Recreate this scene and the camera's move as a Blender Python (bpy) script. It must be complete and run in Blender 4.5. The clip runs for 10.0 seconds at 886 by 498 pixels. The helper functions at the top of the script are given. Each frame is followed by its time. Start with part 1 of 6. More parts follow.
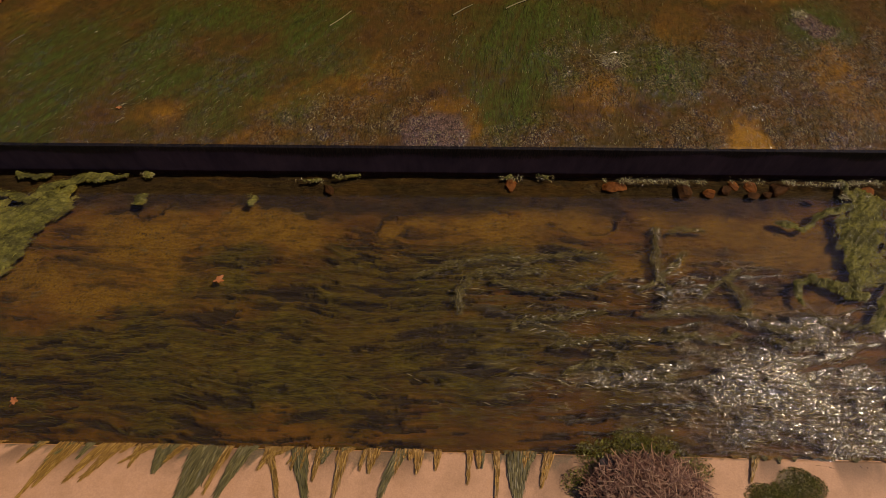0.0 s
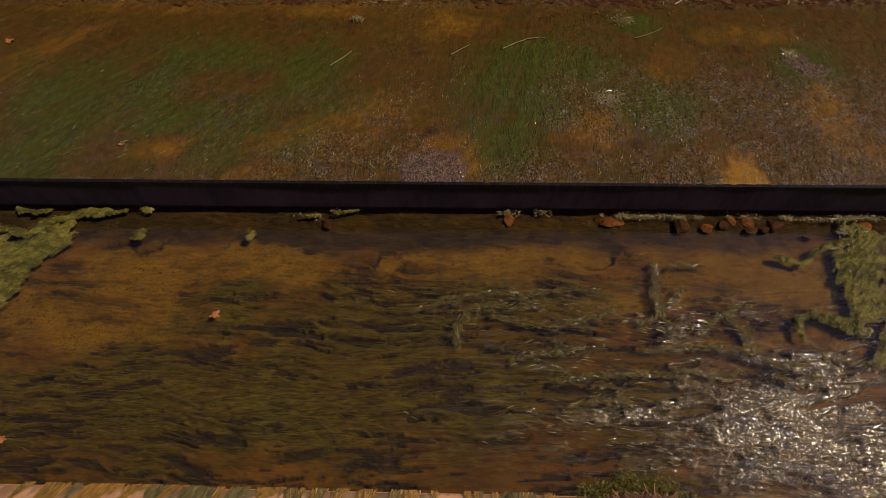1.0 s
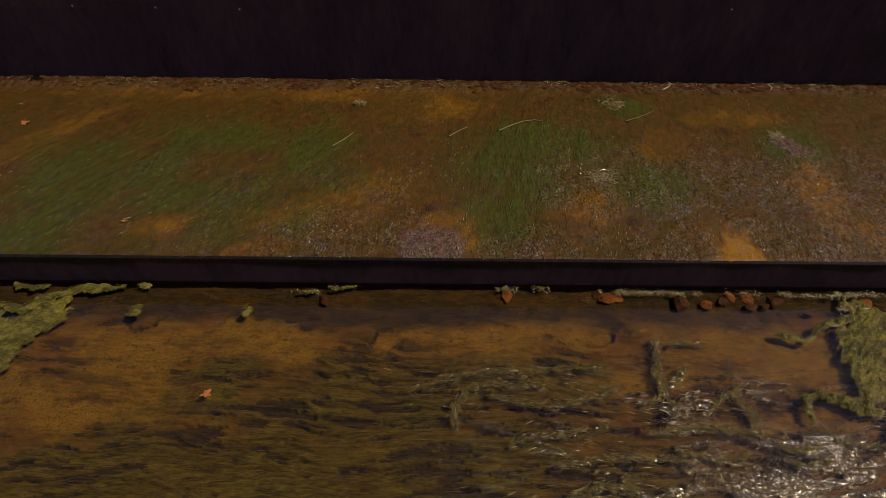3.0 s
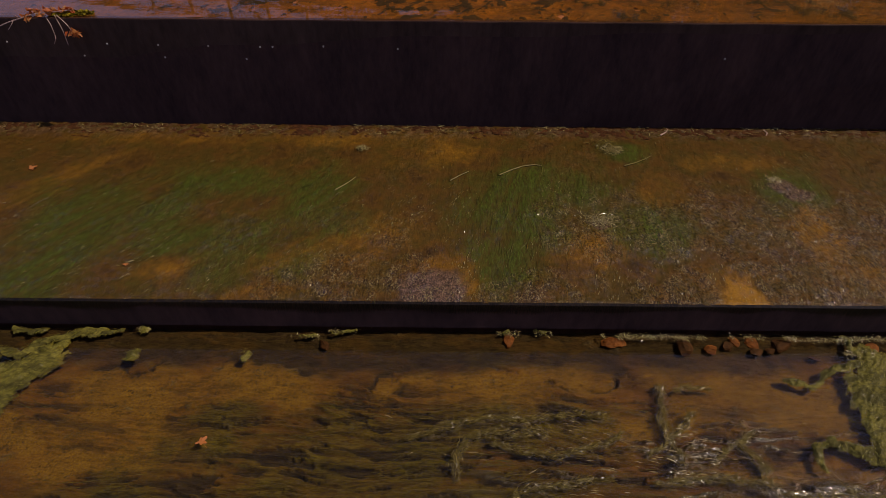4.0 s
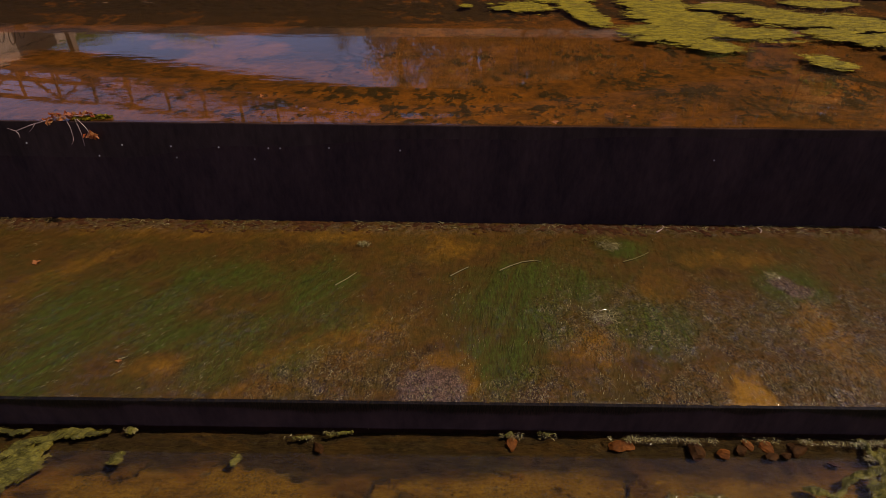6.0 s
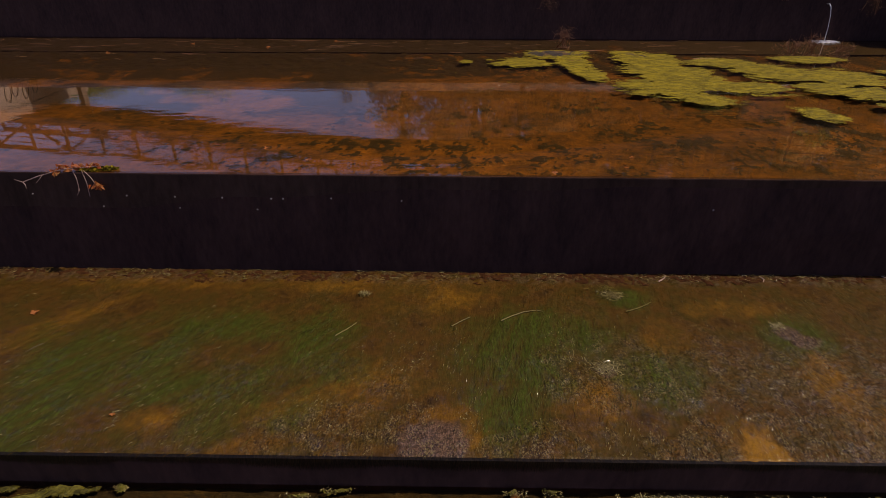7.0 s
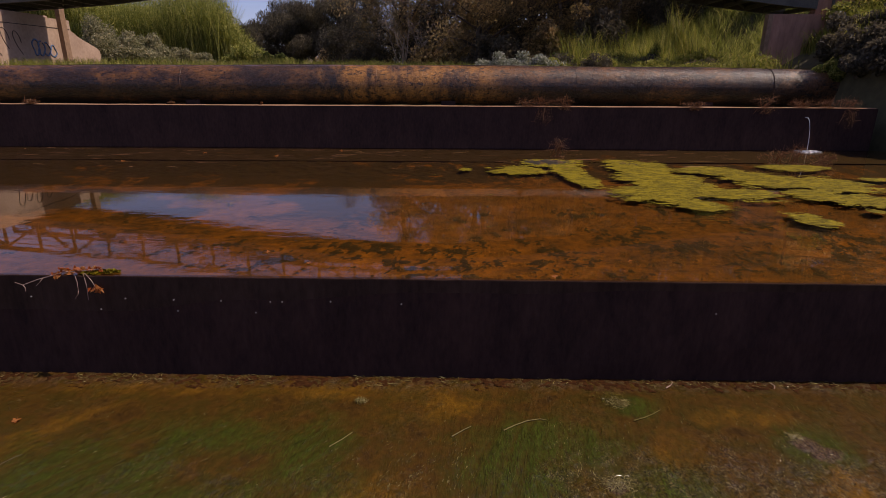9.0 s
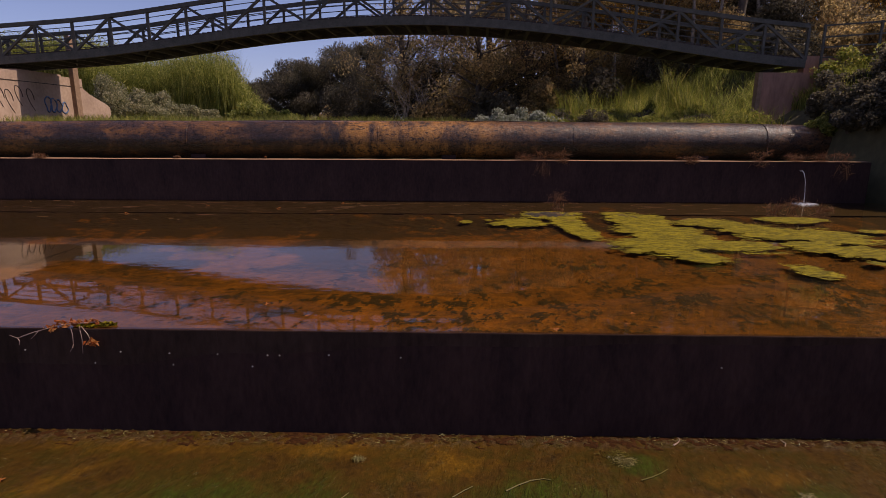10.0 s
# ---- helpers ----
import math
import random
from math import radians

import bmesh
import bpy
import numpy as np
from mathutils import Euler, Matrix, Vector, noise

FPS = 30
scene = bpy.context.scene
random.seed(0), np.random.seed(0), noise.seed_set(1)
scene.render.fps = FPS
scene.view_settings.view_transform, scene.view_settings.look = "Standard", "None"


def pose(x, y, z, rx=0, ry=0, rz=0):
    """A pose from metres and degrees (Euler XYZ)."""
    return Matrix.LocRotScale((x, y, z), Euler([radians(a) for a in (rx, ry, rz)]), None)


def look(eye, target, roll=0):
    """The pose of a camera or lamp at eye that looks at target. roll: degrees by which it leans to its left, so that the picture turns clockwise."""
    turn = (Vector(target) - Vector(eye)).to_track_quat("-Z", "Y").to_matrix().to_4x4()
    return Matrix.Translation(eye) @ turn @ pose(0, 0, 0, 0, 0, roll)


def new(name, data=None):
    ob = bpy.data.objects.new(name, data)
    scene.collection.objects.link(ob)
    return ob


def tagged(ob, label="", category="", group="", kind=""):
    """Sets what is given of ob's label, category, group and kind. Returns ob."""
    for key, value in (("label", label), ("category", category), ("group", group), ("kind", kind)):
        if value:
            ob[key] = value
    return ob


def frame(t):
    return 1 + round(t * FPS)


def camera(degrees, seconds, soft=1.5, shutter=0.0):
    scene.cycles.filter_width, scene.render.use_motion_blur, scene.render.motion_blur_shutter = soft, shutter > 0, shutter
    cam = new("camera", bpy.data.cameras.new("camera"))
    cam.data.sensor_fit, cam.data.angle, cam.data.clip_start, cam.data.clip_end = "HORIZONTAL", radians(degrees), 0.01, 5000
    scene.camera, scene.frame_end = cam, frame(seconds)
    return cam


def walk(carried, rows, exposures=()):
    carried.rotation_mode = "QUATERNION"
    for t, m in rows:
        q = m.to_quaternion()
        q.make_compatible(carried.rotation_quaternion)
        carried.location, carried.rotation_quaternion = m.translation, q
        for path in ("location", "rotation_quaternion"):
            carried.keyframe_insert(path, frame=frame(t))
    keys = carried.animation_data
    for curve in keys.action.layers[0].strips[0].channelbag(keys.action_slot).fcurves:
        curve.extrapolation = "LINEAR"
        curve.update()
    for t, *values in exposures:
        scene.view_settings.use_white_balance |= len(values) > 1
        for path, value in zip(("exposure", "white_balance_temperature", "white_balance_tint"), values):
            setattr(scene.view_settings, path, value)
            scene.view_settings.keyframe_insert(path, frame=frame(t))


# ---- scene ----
cam = camera(77.48, 10.0, soft=0.65)
PATH = [
    (0.0, -0.050, -0.135, 3.267, -0.40, -58.48, 0.60),
    (0.5, -0.036, -0.132, 3.263, -0.28, -56.78, 0.46),
    (1.0, -0.026, -0.130, 3.260, -0.18, -54.86, 0.40),
    (1.5, -0.018, -0.126, 3.260, -0.13, -52.88, 0.40),
    (2.0, -0.012, -0.123, 3.260, -0.13, -50.94, 0.40),
    (3.5, -0.004, -0.109, 3.267, 0.09, -45.09, 0.28),
    (4.0, -0.004, -0.104, 3.271, 0.19, -42.80, 0.21),
    (4.5, -0.005, -0.098, 3.274, 0.21, -40.42, 0.21),
    (5.0, -0.006, -0.091, 3.278, 0.19, -38.00, 0.28),
    (5.5, -0.007, -0.084, 3.282, 0.15, -35.62, 0.37),
    (7.0, -0.010, -0.059, 3.291, 0.36, -28.21, 0.23),
    (7.5, -0.011, -0.049, 3.294, 0.34, -25.60, 0.24),
    (8.0, -0.010, -0.040, 3.296, 0.40, -22.98, 0.24),
    (8.5, -0.009, -0.030, 3.297, 0.42, -20.35, 0.27),
    (9.0, -0.007, -0.020, 3.299, 0.45, -17.73, 0.27),
    (9.5, -0.004, -0.010, 3.300, 0.51, -15.10, 0.26),
    (10.0, 0.000, 0.000, 3.300, 0.55, -12.38, 0.23),
]
walk(cam, [(t, pose(x, y, z, 90 + p, 0, w) @ pose(0, 0, 0, 0, 0, r)) for t, x, y, z, w, p, r in PATH],
     exposures=[(0.0, 0.36, 7000, 20), (10.0, 0.36, 7000, 20)])

# ---- light ----
SUN = Vector((0.76, 0.02, 1.0)).normalized()
world = bpy.data.worlds.new("sky")
scene.world = world
world.use_nodes = True
wn = world.node_tree
sky = wn.nodes.new("ShaderNodeTexSky")
sky.sky_type = "NISHITA"
sky.sun_disc = False
sky.sun_elevation = math.asin(SUN.z)
sky.sun_rotation = math.atan2(SUN.x, SUN.y)
sky.air_density, sky.dust_density, sky.ozone_density = 0.75, 0.9, 3.0
haze = wn.nodes.new("ShaderNodeMix")
haze.data_type, haze.blend_type = "RGBA", "MULTIPLY"
haze.inputs[0].default_value = 1.0
haze.inputs[7].default_value = (1.17, 1.03, 1.16, 1)
wn.links.new(sky.outputs[0], haze.inputs[6])
wn.links.new(haze.outputs[2], wn.nodes["Background"].inputs[0])
wn.nodes["Background"].inputs[1].default_value = 0.083
lamp = bpy.data.lights.new("sun", "SUN")
lamp.energy, lamp.angle, lamp.color = 3.0, radians(0.55), (1.0, 0.90, 0.76)
new("sun", lamp).matrix_world = look(SUN * 60, (0, 0, 0))

# ---- helpers of this scene ----
rng = np.random.default_rng(7)


def hash01(ix, iy, seed):
    h = (ix.astype(np.int64) * 374761393 + iy.astype(np.int64) * 668265263 + seed * 974711) & 0x7FFFFFFF
    h = ((h ^ (h >> 13)) * 1274126177) & 0x7FFFFFFF
    return ((h ^ (h >> 16)) & 0xFFFF) / 65535.0


def vnoise(x, y, seed=0):
    """Smooth value noise, 0 to 1, cell 1."""
    ix, iy = np.floor(x), np.floor(y)
    u, v = x - ix, y - iy
    u, v = u * u * (3 - 2 * u), v * v * (3 - 2 * v)
    a, b = hash01(ix, iy, seed), hash01(ix + 1, iy, seed)
    c, d = hash01(ix, iy + 1, seed), hash01(ix + 1, iy + 1, seed)
    return (a * (1 - u) + b * u) * (1 - v) + (c * (1 - u) + d * u) * v


def fbm(x, y, seed=0, octaves=4, gain=0.5):
    total, amp, norm = 0.0, 1.0, 0.0
    for k in range(octaves):
        c, s = math.cos(0.6 + 0.9 * k), math.sin(0.6 + 0.9 * k)
        total = total + amp * vnoise((c * x - s * y) * 2**k + 17.3 * k, (s * x + c * y) * 2**k - 9.1 * k, seed + 31 * k)
        norm += amp
        amp *= gain
    return total / norm


def smooth(a, b, v):
    t = np.clip((v - a) / (b - a), 0, 1)
    return t * t * (3 - 2 * t)


def patches(x, y, ovals, rag=0.35, scale=5.0, seed=3, soft=0.6):
    """Ragged oval patches, 0 to 1."""
    out = np.zeros_like(x)
    wob = (fbm(x * scale, y * scale, seed, 6, 0.62) - 0.5) * 3.2
    for cx, cy, rx, ry in ovals:
        d = np.sqrt(((x - cx) / rx) ** 2 + ((y - cy) / ry) ** 2) + wob * rag * 2
        out = np.maximum(out, 1 - smooth(1 - soft * 0.5, 1 + soft * 0.5, d))
    return out


def ropes(x, y, lines, seed=5, sway=0.05):
    """Sinuous bands along polylines with half-widths, 1 on the line and 0 at the edge."""
    u = x + sway * (fbm(x * 6, y * 6, seed, 4) - 0.5) * 2
    v = y + sway * (fbm(x * 6, y * 6, seed + 7, 4) - 0.5) * 2
    out = np.zeros_like(x)
    for points, width in lines:
        for (ax, ay), (bx, by) in zip(points[:-1], points[1:]):
            ll = (bx - ax) ** 2 + (by - ay) ** 2 + 1e-9
            t = np.clip(((u - ax) * (bx - ax) + (v - ay) * (by - ay)) / ll, 0, 1)
            d = np.sqrt((u - ax - t * (bx - ax)) ** 2 + (v - ay - t * (by - ay)) ** 2)
            out = np.maximum(out, 1 - d / width)
    return out


class Geo:
    """Collects vertices and faces for one mesh."""

    def __init__(self):
        self.v, self.f = [], []

    def add(self, verts, faces):
        n = len(self.v)
        self.v.extend([tuple(p) for p in verts])
        self.f.extend([tuple(i + n for i in q) for q in faces])
        return self

    def box(self, x0, x1, y0, y1, z0, z1):
        return self.add([(x0, y0, z0), (x1, y0, z0), (x1, y1, z0), (x0, y1, z0), (x0, y0, z1), (x1, y0, z1), (x1, y1, z1), (x0, y1, z1)],
                        [(0, 3, 2, 1), (4, 5, 6, 7), (0, 1, 5, 4), (1, 2, 6, 5), (2, 3, 7, 6), (3, 0, 4, 7)])

    def beam(self, p, q, w, h):
        """A square bar from p to q, w across and h high."""
        p, q = Vector(p), Vector(q)
        d = (q - p).normalized()
        side = d.cross(Vector((0, 0, 1)))
        side = side.normalized() if side.length > 0.01 else Vector((1, 0, 0))
        up = side.cross(d)
        c = [p + side * s * w / 2 + up * u * h / 2 for s, u in ((-1, -1), (1, -1), (1, 1), (-1, 1))]
        return self.add(c + [a + (q - p) for a in c], [(0, 3, 2, 1), (4, 5, 6, 7), (0, 1, 5, 4), (1, 2, 6, 5), (2, 3, 7, 6), (3, 0, 4, 7)])

    def tube(self, pts, radii, sides=6):
        pts = [Vector(p) for p in pts]
        n = len(pts)
        verts, faces = [], []
        for i, p in enumerate(pts):
            d = (pts[min(i + 1, n - 1)] - pts[max(i - 1, 0)]).normalized()
            a = d.orthogonal().normalized() if i == 0 else (a - d * a.dot(d)).normalized()
            b = d.cross(a)
            for k in range(sides):
                w = 2 * math.pi * k / sides
                verts.append(p + (a * math.cos(w) + b * math.sin(w)) * radii[i])
        for i in range(n - 1):
            for k in range(sides):
                m = (k + 1) % sides
                faces.append((i * sides + k, i * sides + m, (i + 1) * sides + m, (i + 1) * sides + k))
        faces.append(tuple(range(sides - 1, -1, -1)))
        faces.append(tuple((n - 1) * sides + k for k in range(sides)))
        return self.add(verts, faces)


def mesh_of(name, verts, faces, material, shade=False):
    me = bpy.data.meshes.new(name)
    me.from_pydata([tuple(map(float, p)) for p in verts], [], [tuple(map(int, q)) for q in faces])
    me.update()
    if shade:
        me.polygons.foreach_set("use_smooth", [True] * len(me.polygons))
    if material:
        me.materials.append(material)
    return me


def part(name, geo, material, parent=None, label="", shade=False):
    ob = new(name, mesh_of(name, geo.v, geo.f, material, shade))
    if parent:
        ob.parent = parent
    return tagged(ob, label)


def thing(name, label, category, group="", kind="", at=(0, 0, 0)):
    ob = new(name)
    ob.location = at
    ob.empty_display_size = 0.1
    return tagged(ob, label, category, group, kind)


def grid(name, xs, ys, height, material, attrs=None, keep=None, shade=True):
    """A sheet over xs and ys; height and attrs are arrays [y, x]; keep drops faces."""
    nx, ny = len(xs), len(ys)
    gx, gy = np.meshgrid(xs, ys)
    co = np.stack([gx, gy, height], -1).reshape(-1, 3)
    i = (np.arange(ny - 1)[:, None] * nx + np.arange(nx - 1)[None, :])
    quads = np.stack([i, i + 1, i + nx + 1, i + nx], -1).reshape(-1, 4)
    if keep is not None:
        quads = quads[keep[:-1, :-1].reshape(-1)]
        used, quads = np.unique(quads, return_inverse=True)
        quads = quads.reshape(-1, 4)
        co = co[used]
    else:
        used = slice(None)
    me = bpy.data.meshes.new(name)
    me.vertices.add(len(co))
    me.vertices.foreach_set("co", co.astype(np.float32).ravel())
    me.loops.add(len(quads) * 4)
    me.loops.foreach_set("vertex_index", quads.astype(np.int32).ravel())
    me.polygons.add(len(quads))
    me.polygons.foreach_set("loop_start", np.arange(0, len(quads) * 4, 4, dtype=np.int32))
    me.update(calc_edges=True)
    me.polygons.foreach_set("use_smooth", np.full(len(quads), shade))
    if attrs is not None:
        col = np.ones((nx * ny, 4), np.float32)
        for k, a in enumerate(attrs):
            col[:, k] = a.ravel()
        at = me.color_attributes.new("mix", "FLOAT_COLOR", "POINT")
        at.data.foreach_set("color", col[used].ravel())
    me.materials.append(material)
    return new(name, me)


def leaf_cloud(centres, spreads, count, size, seed, flat=0.0, stretch=1.6, upright=0.0):
    """Small leaf blades round the centres: arrays of vertices and quads."""
    r = np.random.default_rng(seed)
    centres, spreads = np.asarray(centres, float), np.asarray(spreads, float)
    k = r.integers(0, len(centres), count)
    p = r.normal(size=(count, 3))
    p *= (r.random((count, 1)) ** 0.45) / np.linalg.norm(p, axis=1, keepdims=True)
    p = centres[k] + p * spreads[k]
    n = r.normal(size=(count, 3))
    n[:, 2] += flat
    n /= np.linalg.norm(n, axis=1, keepdims=True)
    a = np.cross(n, r.normal(size=(count, 3)))
    a[:, 2] += upright * np.abs(r.normal(size=count))
    a /= np.linalg.norm(a, axis=1, keepdims=True)
    b = np.cross(n, a)
    s = size * r.uniform(0.6, 1.3, (count, 1))
    bend = n * s * 0.25
    v = np.stack([p - a * s * stretch / 2, p + b * s / 2 + bend, p + a * s * stretch / 2, p - b * s / 2 + bend], 1).reshape(-1, 3)
    return v, np.arange(count * 4).reshape(-1, 4)


def blades(points, heights, width, seed, lean=0.25, segs=3):
    """Upright grass blades, bent at the tip: vertices and faces."""
    r = np.random.default_rng(seed)
    n = len(points)
    points, heights = np.asarray(points, float), np.asarray(heights, float)
    w = r.uniform(0, 2 * np.pi, n)
    side = np.stack([np.cos(w), np.sin(w), 0 * w], 1)
    tilt = r.normal(0, lean, (n, 2))
    verts = []
    for k in range(segs + 1):
        t = k / segs
        c = points + np.stack([tilt[:, 0] * t**1.8 * heights, tilt[:, 1] * t**1.8 * heights, heights * t * (1 - 0.12 * t)], 1)
        half = side * (width * (1 - 0.93 * t) * 0.5)
        verts += [c - half, c + half]
    v = np.stack(verts, 1).reshape(-1, 3)
    base = np.arange(n)[:, None] * (2 * (segs + 1))
    f = np.concatenate([base + np.array([[2 * k, 2 * k + 1, 2 * k + 3, 2 * k + 2]]) for k in range(segs)], 0)
    return v, f


def strands(start, way, length, width, lift, seed, segs=4, curl=0.35):
    """Thin ribbons that follow the way function over a surface: vertices and quads."""
    r = np.random.default_rng(seed)
    n = len(start)
    p = np.array(start, float)
    turn, tip = r.normal(0, curl, n), r.normal(0, 0.5, n)
    verts = []
    for k in range(segs + 1):
        dx, dy = way(p[:, 0], p[:, 1])
        a = np.arctan2(dy, dx) + turn * (0.4 + k / segs)
        t = k / segs
        half = 0.5 * width * (1 - 0.85 * abs(2 * t - 0.8) ** 2 * 0.6)
        off = np.stack([-np.sin(a) * half, np.cos(a) * half, 0 * a], 1)
        up = np.array([0, 0, 1.0]) * (lift * np.sin(np.pi * (0.1 + 0.8 * t)))[:, None]
        roll = np.stack([0 * a, 0 * a, half * tip], 1)
        verts += [p + up - off, p + up + off + roll]
        p = p + np.stack([np.cos(a), np.sin(a), 0 * a], 1) * (length / segs)[:, None]
    v = np.stack(verts, 1).reshape(-1, 3)
    base = np.arange(n)[:, None] * (2 * (segs + 1))
    f = np.concatenate([base + np.array([[2 * k, 2 * k + 1, 2 * k + 3, 2 * k + 2]]) for k in range(segs)], 0)
    return v, f


# ---- materials ----
def shader(name):
    m = bpy.data.materials.new(name)
    m.use_nodes = True
    return m, m.node_tree, m.node_tree.nodes["Principled BSDF"]


def put(nt, socket, value):
    if isinstance(value, bpy.types.NodeSocket):
        nt.links.new(value, socket)
    else:
        socket.default_value = value


def coords(nt, scale=(1, 1, 1), turn=(0, 0, 0)):
    tc = nt.nodes.new("ShaderNodeTexCoord")
    mp = nt.nodes.new("ShaderNodeMapping")
    mp.inputs["Scale"].default_value = scale
    mp.inputs["Rotation"].default_value = turn
    nt.links.new(tc.outputs["Object"], mp.inputs[0])
    return mp.outputs[0]


def tex(nt, scale, detail=4.0, rough=0.55, stretch=(1, 1, 1), turn=(0, 0, 0), distort=0.0):
    n = nt.nodes.new("ShaderNodeTexNoise")
    nt.links.new(coords(nt, stretch, turn), n.inputs["Vector"])
    n.inputs["Scale"].default_value = scale
    n.inputs["Detail"].default_value = detail
    n.inputs["Roughness"].default_value = rough
    n.inputs["Distortion"].default_value = distort
    return n.outputs[0]


def ramp(nt, fac, *stops):
    n = nt.nodes.new("ShaderNodeValToRGB")
    put(nt, n.inputs[0], fac)
    el = n.color_ramp.elements
    while len(el) < len(stops):
        el.new(0.5)
    for e, (at, c) in zip(el, stops):
        e.position = at
        e.color = (c, c, c, 1) if isinstance(c, (int, float)) else (*c, 1)
    return n.outputs[0]


def blend(nt, fac, a, b, how="MIX"):
    n = nt.nodes.new("ShaderNodeMix")
    n.data_type, n.blend_type = "RGBA", how
    put(nt, n.inputs[0], fac)
    for s, v in ((n.inputs[6], a), (n.inputs[7], b)):
        put(nt, s, (*v, 1) if isinstance(v, tuple) and len(v) == 3 else v)
    return n.outputs[2]


def calc(nt, how, a, b=0.0, c=0.0):
    n = nt.nodes.new("ShaderNodeMath")
    n.operation = how
    for s, v in zip(n.inputs, (a, b, c)):
        put(nt, s, v)
    return n.outputs[0]


def bump(nt, height, strength, distance, bsdf):
    n = nt.nodes.new("ShaderNodeBump")
    put(nt, n.inputs["Height"], height)
    n.inputs["Strength"].default_value = strength
    n.inputs["Distance"].default_value = distance
    nt.links.new(n.outputs[0], bsdf.inputs["Normal"])


def channels(nt):
    a = nt.nodes.new("ShaderNodeAttribute")
    a.attribute_name = "mix"
    s = nt.nodes.new("ShaderNodeSeparateColor")
    nt.links.new(a.outputs["Color"], s.inputs[0])
    return s.outputs[0], s.outputs[1], s.outputs[2], a.outputs["Alpha"]


def plain(name, dark, light, scale=8.0, rough=0.8, metal=0.0, bumps=0.3, depth=0.01, stretch=(1, 1, 1), coat=0.0, fine=6.0, gloss=0.5):
    """A two-tone surface with grain at two scales."""
    m, nt, b = shader(name)
    big = tex(nt, scale, 5, 0.6, stretch)
    small = tex(nt, scale * fine, 4, 0.6, stretch)
    f = calc(nt, "MULTIPLY_ADD", small, 0.45, calc(nt, "MULTIPLY", big, 0.55))
    put(nt, b.inputs["Base Color"], ramp(nt, f, (0.33, dark), (0.67, light)))
    b.inputs["Roughness"].default_value = rough
    b.inputs["Metallic"].default_value = metal
    b.inputs["Specular IOR Level"].default_value = gloss
    b.inputs["Coat Weight"].default_value = coat
    b.inputs["Coat Roughness"].default_value = 0.15
    bump(nt, f, bumps, depth, b)
    return m


def foliage(name, dark, light, tip, rough=0.55, gloss=0.4, thin=0.5):
    m, nt, b = shader(name)
    g = nt.nodes.new("ShaderNodeNewGeometry")
    c = ramp(nt, g.outputs["Random Per Island"], (0.0, dark), (0.6, light), (1.0, tip))
    big = tex(nt, 0.7, 3)
    c = blend(nt, ramp(nt, big, (0.35, 0.0), (0.65, 0.7)), c, blend(nt, 1.0, c, (0.55, 0.6, 0.5), "MULTIPLY"))
    put(nt, b.inputs["Base Color"], c)
    b.inputs["Roughness"].default_value = rough
    b.inputs["Specular IOR Level"].default_value = gloss
    t = nt.nodes.new("ShaderNodeBsdfTranslucent")
    put(nt, t.inputs[0], c)
    mx = nt.nodes.new("ShaderNodeMixShader")
    mx.inputs[0].default_value = thin
    nt.links.new(b.outputs[0], mx.inputs[1])
    nt.links.new(t.outputs[0], mx.inputs[2])
    nt.links.new(mx.outputs[0], nt.nodes["Material Output"].inputs[0])
    return m


def water(name, ripple, strength, rough, tint, stretch=(1, 1, 1), calm=None):
    """Clear shallow water: see-through, with a rippled mirror on it."""
    m, nt, b = shader(name)
    nt.nodes.remove(b)
    clear = nt.nodes.new("ShaderNodeBsdfTransparent")
    clear.inputs[0].default_value = (*tint, 1)
    gloss = nt.nodes.new("ShaderNodeBsdfGlossy")
    gloss.inputs["Roughness"].default_value = rough
    gloss.inputs["Color"].default_value = (1, 1, 1, 1)
    fr = nt.nodes.new("ShaderNodeFresnel")
    fr.inputs["IOR"].default_value = 1.33
    h = tex(nt, ripple, 3, 0.5, stretch)
    if calm:
        h = calc(nt, "MULTIPLY", h, ramp(nt, tex(nt, calm, 2), (0.42, 0.08), (0.62, 1.0)))
    bp = nt.nodes.new("ShaderNodeBump")
    put(nt, bp.inputs["Height"], h)
    bp.inputs["Strength"].default_value = strength
    bp.inputs["Distance"].default_value = 0.02
    nt.links.new(bp.outputs[0], gloss.inputs["Normal"])
    nt.links.new(bp.outputs[0], fr.inputs["Normal"])
    mx = nt.nodes.new("ShaderNodeMixShader")
    nt.links.new(fr.outputs[0], mx.inputs[0])
    nt.links.new(clear.outputs[0], mx.inputs[1])
    nt.links.new(gloss.outputs[0], mx.inputs[2])
    nt.links.new(mx.outputs[0], nt.nodes["Material Output"].inputs[0])
    return m


